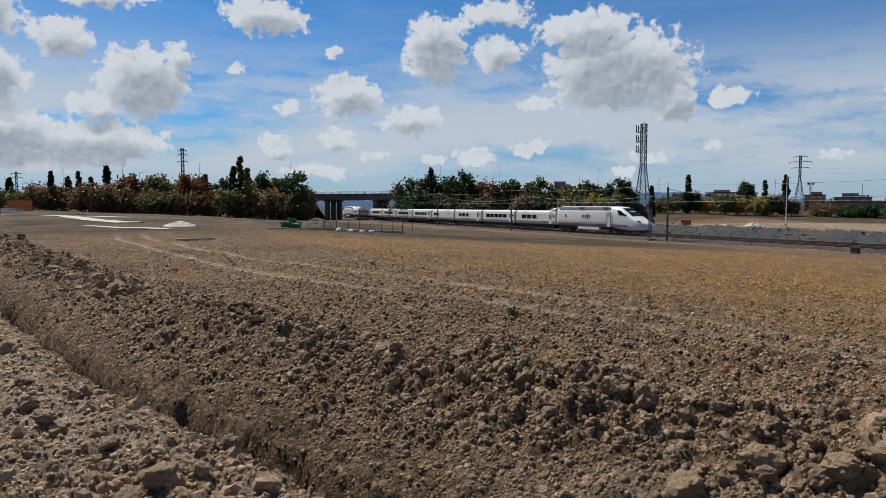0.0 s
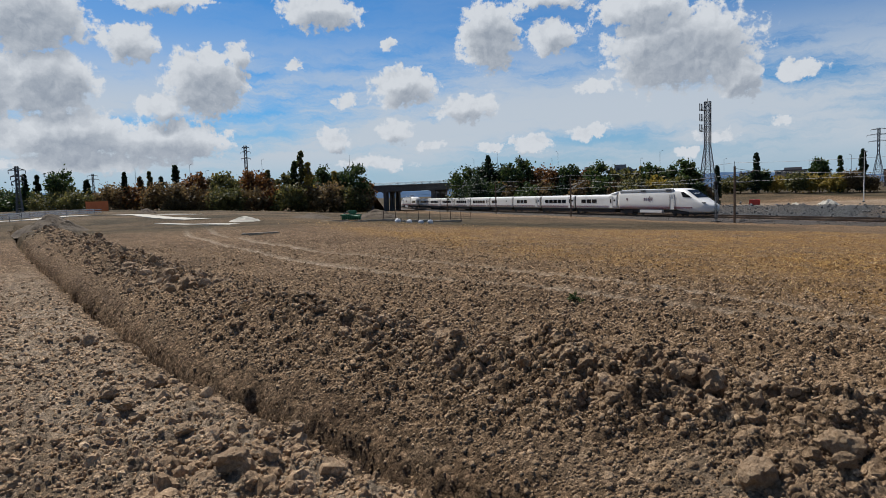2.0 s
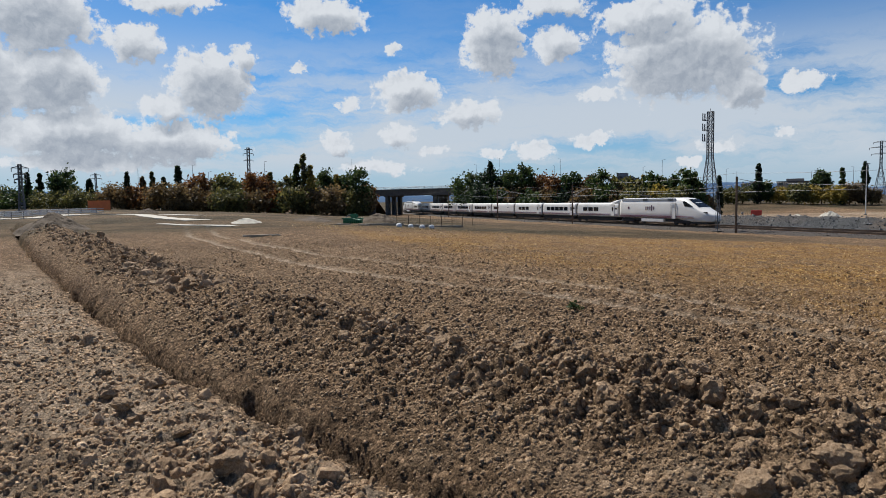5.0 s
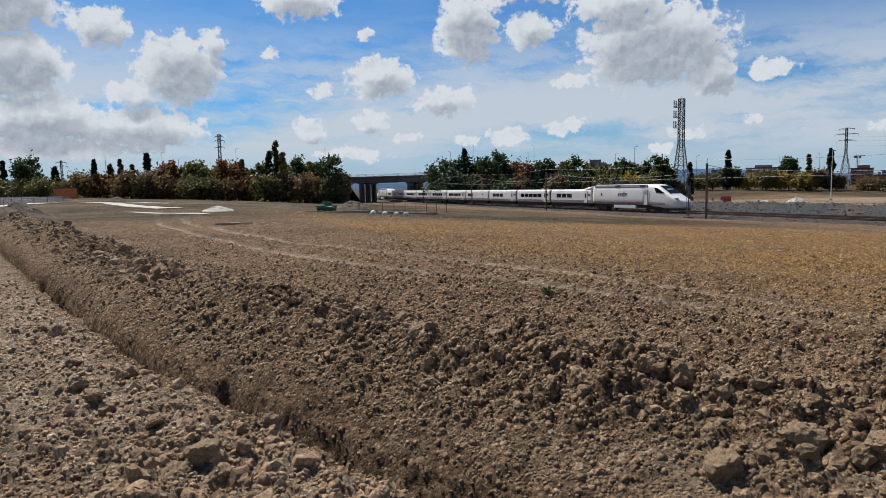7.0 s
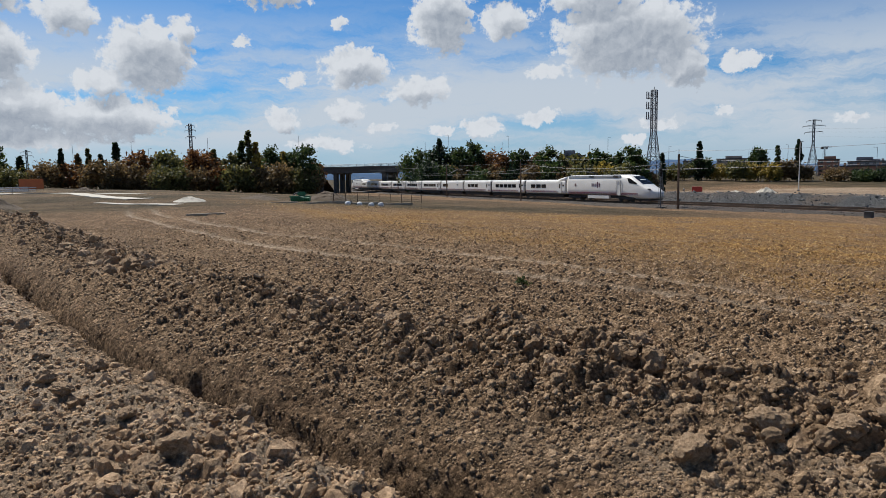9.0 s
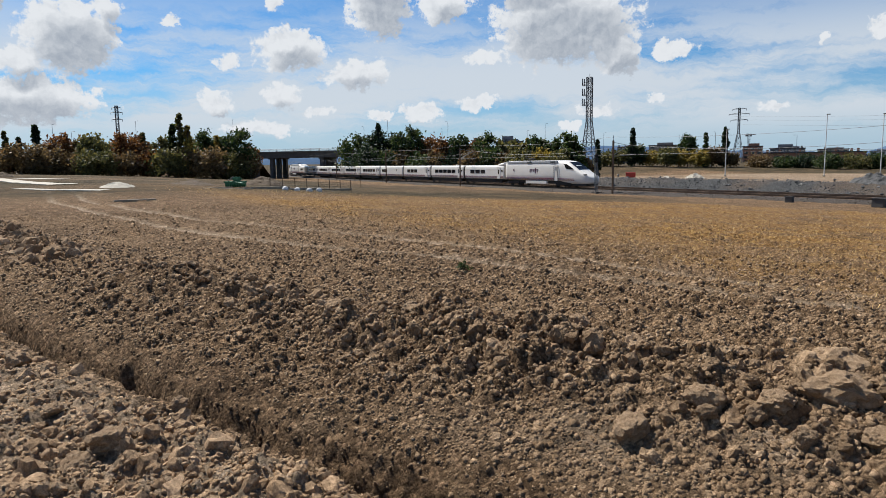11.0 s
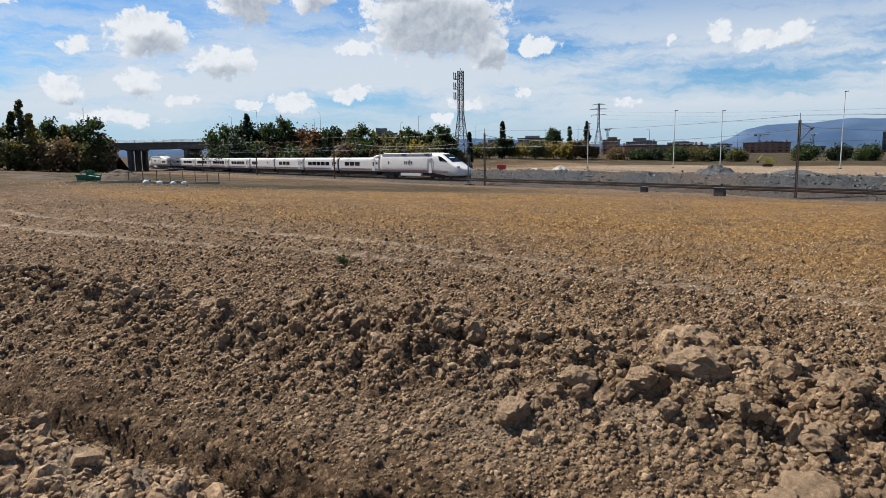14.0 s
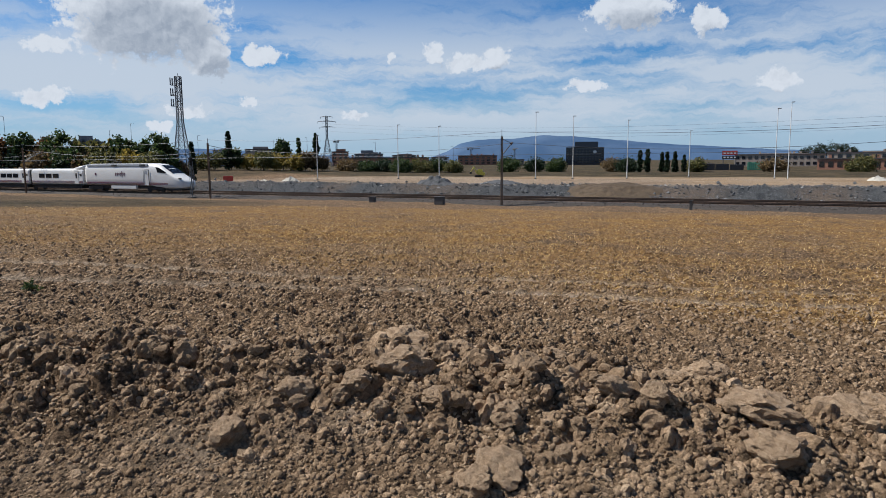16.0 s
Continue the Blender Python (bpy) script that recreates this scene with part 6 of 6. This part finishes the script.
def build_clods():
    rng = np.random.default_rng(21)
    small = [crumb_shape(300 + i) for i in range(24)]
    mid = [lump_shape(320 + i, 2, 0.42) for i in range(11)]
    large = [lump_shape(340 + i, 3, 0.42) for i in range(9)]

    def spoil(x, y, d, r):
        ridge = np.exp(-((d - 1.9) / 0.75) ** 2) * step(-x, -8, 2)
        pile = np.exp(-(((y - 4.1 - 0.10 * x) / 0.7) ** 2)) * step(x, -5.2, -2.6)
        here = 0.10 * step(-d, 0.2, 0.6) * (0.4 + 1.6 * np.clip(smooth_noise(x, y, 1.1, 91) + 0.3, 0, 1)) * 0.8
        return np.clip(np.maximum(np.maximum(ridge, pile), here), 0.0, 1)

    scattered("clay_crumbs", rng, 120000, small, 2.6, 30, (0.007, 0.026), lambda x, y, d, r: np.clip(0.85 - 0.5 * step(y, 8, 13) + spoil(x, y, d, r), 0, 1) * (0.35 + 0.65 * step(d, 0.25, 0.6)) * step(-d, 0.6, -0.1), "small crumbs of dry clay scattered over the field", 0.2)
    scattered("pale_crumbs", rng, 60000, small, 2.6, 16, (0.007, 0.024), lambda x, y, d, r: step(-d, 0.0, 0.4), "pale dusty crumbs of dry clay beside the trench", 9.0, PALE_CLOD)
    scattered("pale_clods", rng, 16000, mid, 2.6, 20, (0.022, 0.09), lambda x, y, d, r: step(-d, 0.1, 0.4) * (0.35 + 0.9 * np.clip(smooth_noise(x, y, 0.8, 91) + 0.2, 0, 1)), "pale dusty lumps of dry clay beside the trench", 9.0, PALE_CLOD)
    scattered("small_clods", rng, 30000, mid, 2.6, 26, (0.020, 0.055), lambda x, y, d, r: np.clip(0.10 + 0.75 * spoil(x, y, d, r), 0, 1) * (1 - 0.75 * step(y, 7, 11)) * step(-d, 0.6, -0.1), "small lumps of dry clay on the spoil", 0.5)
    scattered("ridge_clods", rng, 60000, mid, 13, 64, (0.04, 0.16), lambda x, y, d, r: 0.9 * np.exp(-((d - 1.7) / 0.9) ** 2) * step(-x, 9, 14), "lumps of dry clay heaped along the far trench", 0.5)
    scattered("clods", rng, 8000, large, 2.6, 30, (0.036, 0.11), lambda x, y, d, r: 0.01 + 0.75 * spoil(x, y, d, r), "fist-sized lumps of dry clay on the spoil", 0.6)


build_clods()

# large lumps: place, and size along, across and up
LUMPS = [(-2.02, 3.77, 0.26, 0.23, 0.17), (-2.17, 3.48, 0.15, 0.13, 0.12), (-2.52, 3.32, 0.16, 0.14, 0.16), (-2.69, 2.87, 0.17, 0.15, 0.14), (-2.55, 4.72, 0.34, 0.31, 0.2), (-3.65, 3.47, 0.1, 0.09, 0.1), (-1.89, 3.29, 0.08, 0.07, 0.1), (-1.2, 3.52, 0.16, 0.14, 0.13), (-1.62, 3.48, 0.12, 0.11, 0.09), (-1.88, 4.36, 0.17, 0.15, 0.14), (-1.07, 3.18, 0.2, 0.18, 0.11), (-1.67, 2.7, 0.08, 0.07, 0.08),
         (-0.28, 5.64, 0.23, 0.2, 0.18), (0.21, 3.65, 0.21, 0.19, 0.16), (0.11, 4.07, 0.29, 0.26, 0.13), (-0.4, 3.84, 0.12, 0.1, 0.12), (-0.63, 3.82, 0.14, 0.13, 0.12), (-1.17, 3.05, 0.15, 0.13, 0.11), (-0.79, 3.37, 0.1, 0.09, 0.07), (-1.19, 4.58, 0.15, 0.14, 0.09), (-0.46, 5.24, 0.2, 0.18, 0.11), (-0.27, 4.0, 0.08, 0.07, 0.11), (0.59, 4.4, 0.25, 0.22, 0.15), (-5.14, 4.74, 0.15, 0.13, 0.14), (-4.2, 4.23, 0.15, 0.13, 0.11), (-9.24, -1.14, 0.18, 0.16, 0.17), (-6.67, -0.68, 0.14, 0.12, 0.13), (-6.38, 0.38, 0.12, 0.1, 0.1)]
LUMPS += [(-6.84, -0.31, 0.16, 0.14, 0.14), (-6.08, -0.51, 0.15, 0.12, 0.09), (-5.52, 0.15, 0.13, 0.11, 0.09), (-4.38, 0.24, 0.17, 0.15, 0.12), (-4.89, 0.72, 0.1, 0.1, 0.09), (-7.14, 1.65, 0.14, 0.12, 0.14)]
LUMPS += [(-7.68, -0.81, 0.13, 0.11, 0.09), (-6.65, -0.83, 0.12, 0.1, 0.08), (-4.27, 0.06, 0.14, 0.13, 0.1), (-5.2, -0.05, 0.13, 0.11, 0.08), (-5.9, 2.3, 0.15, 0.13, 0.13), (-5.2, 2.75, 0.16, 0.14, 0.13), (0.9, 5.3, 0.2, 0.17, 0.15), (1.3, 4.1, 0.22, 0.2, 0.17)]


def build_lumps():
    rng = np.random.default_rng(8)
    shapes = []
    for i in range(14):
        v, f = lump_shape(400 + i, 4 if i < 7 else 3, 0.27)
        me = bpy.data.meshes.new("lump")
        me.from_pydata(v.tolist(), [], f.tolist())
        me.materials.append(CLOD)
        shapes.append(me)
    more = []
    while len(more) < 260:
        x, y = rng.uniform(-9, 1.6), rng.uniform(-1.5, 5.6)
        d = float(-along(TRENCH, np.array([x]), np.array([y]))[0][0])
        on = math.exp(-((y - 4.1 - 0.1 * x) / 0.8) ** 2) if x > -4.6 else math.exp(-((d - 1.9) / 0.7) ** 2)
        if math.hypot(x, y) > 3.1 and d > 1.0 and rng.uniform() < on:
            s = 0.045 + 0.065 * rng.uniform() ** 2
            more.append((x, y, s, s * 0.9, s * 0.85))
    for i, (x, y, a, b, c) in enumerate(LUMPS + more):
        big = i < len(LUMPS)
        ob = new("clay_lump", shapes[i % 7 + (0 if big else 7)])
        ob.matrix_world = pose(x, y, ground_at(x, y) + c * 0.3, rng.uniform(-20, 20), rng.uniform(-20, 20), rng.uniform(0, 360) if not big else rng.uniform(-40, 40)) @ Matrix.Diagonal((a * 0.78, b * 0.78, c * 0.84, 1))
        tagged(ob, "large rough lump of dry brown clay on the spoil" if big else "head-sized lump of dry clay among the spoil", "clod", "large clay lumps" if big else "clay lumps")


build_lumps()


def build_stubble():
    """Cut straw standing and lying in the field."""
    rng = np.random.default_rng(31)
    n = 110000
    r = np.exp(rng.uniform(math.log(8.5), math.log(62), n))
    a = np.radians(rng.uniform(-88, 15, n))
    x, y = r * np.sin(a), r * np.cos(a)
    _, stub, _, _, _ = ground_parts(x, y)
    keep = rng.uniform(0, 1, n) < stub * (0.35 + 1.3 * np.clip(smooth_noise(x, y, 3.0, 93) + 0.35, 0, 1))
    x, y, r = x[keep], y[keep], r[keep]
    z = ground_parts(x, y)[0]
    n = len(x)
    h = rng.uniform(0.03, 0.09, n)
    w = np.maximum(rng.uniform(0.002, 0.005, n), 0.00038 * r)
    lean, turn = rng.uniform(0.8, 1.5, n), rng.uniform(0, 6.28, n)
    d = np.stack([np.sin(lean) * np.cos(turn), np.sin(lean) * np.sin(turn), np.cos(lean)], 1) * h[:, None]
    side = np.stack([-np.sin(turn), np.cos(turn), np.zeros(n)], 1) * w[:, None]
    p = np.stack([x, y, z], 1)
    v = np.stack([p - side, p + side, p + d + side, p + d - side], 1).reshape(-1, 3)
    ob = mesh_of("straw_stubble", v, np.arange(4 * n).reshape(-1, 4), STRAW)
    tagged(ob, "golden cut straw stubble scattered over the field", "stubble", kind="stuff")


STRAW, _nt, _b = material("dry_straw", 0.8)
_g = _nt.nodes.new("ShaderNodeNewGeometry")
_c = ramp(_nt, _g.outputs["Random Per Island"], [(0.0, (0.18, 0.10, 0.035)), (0.6, (0.33, 0.20, 0.07)), (1.0, (0.52, 0.36, 0.15))])
link(_nt, _c.outputs["Color"], _b.inputs["Base Color"])
build_stubble()
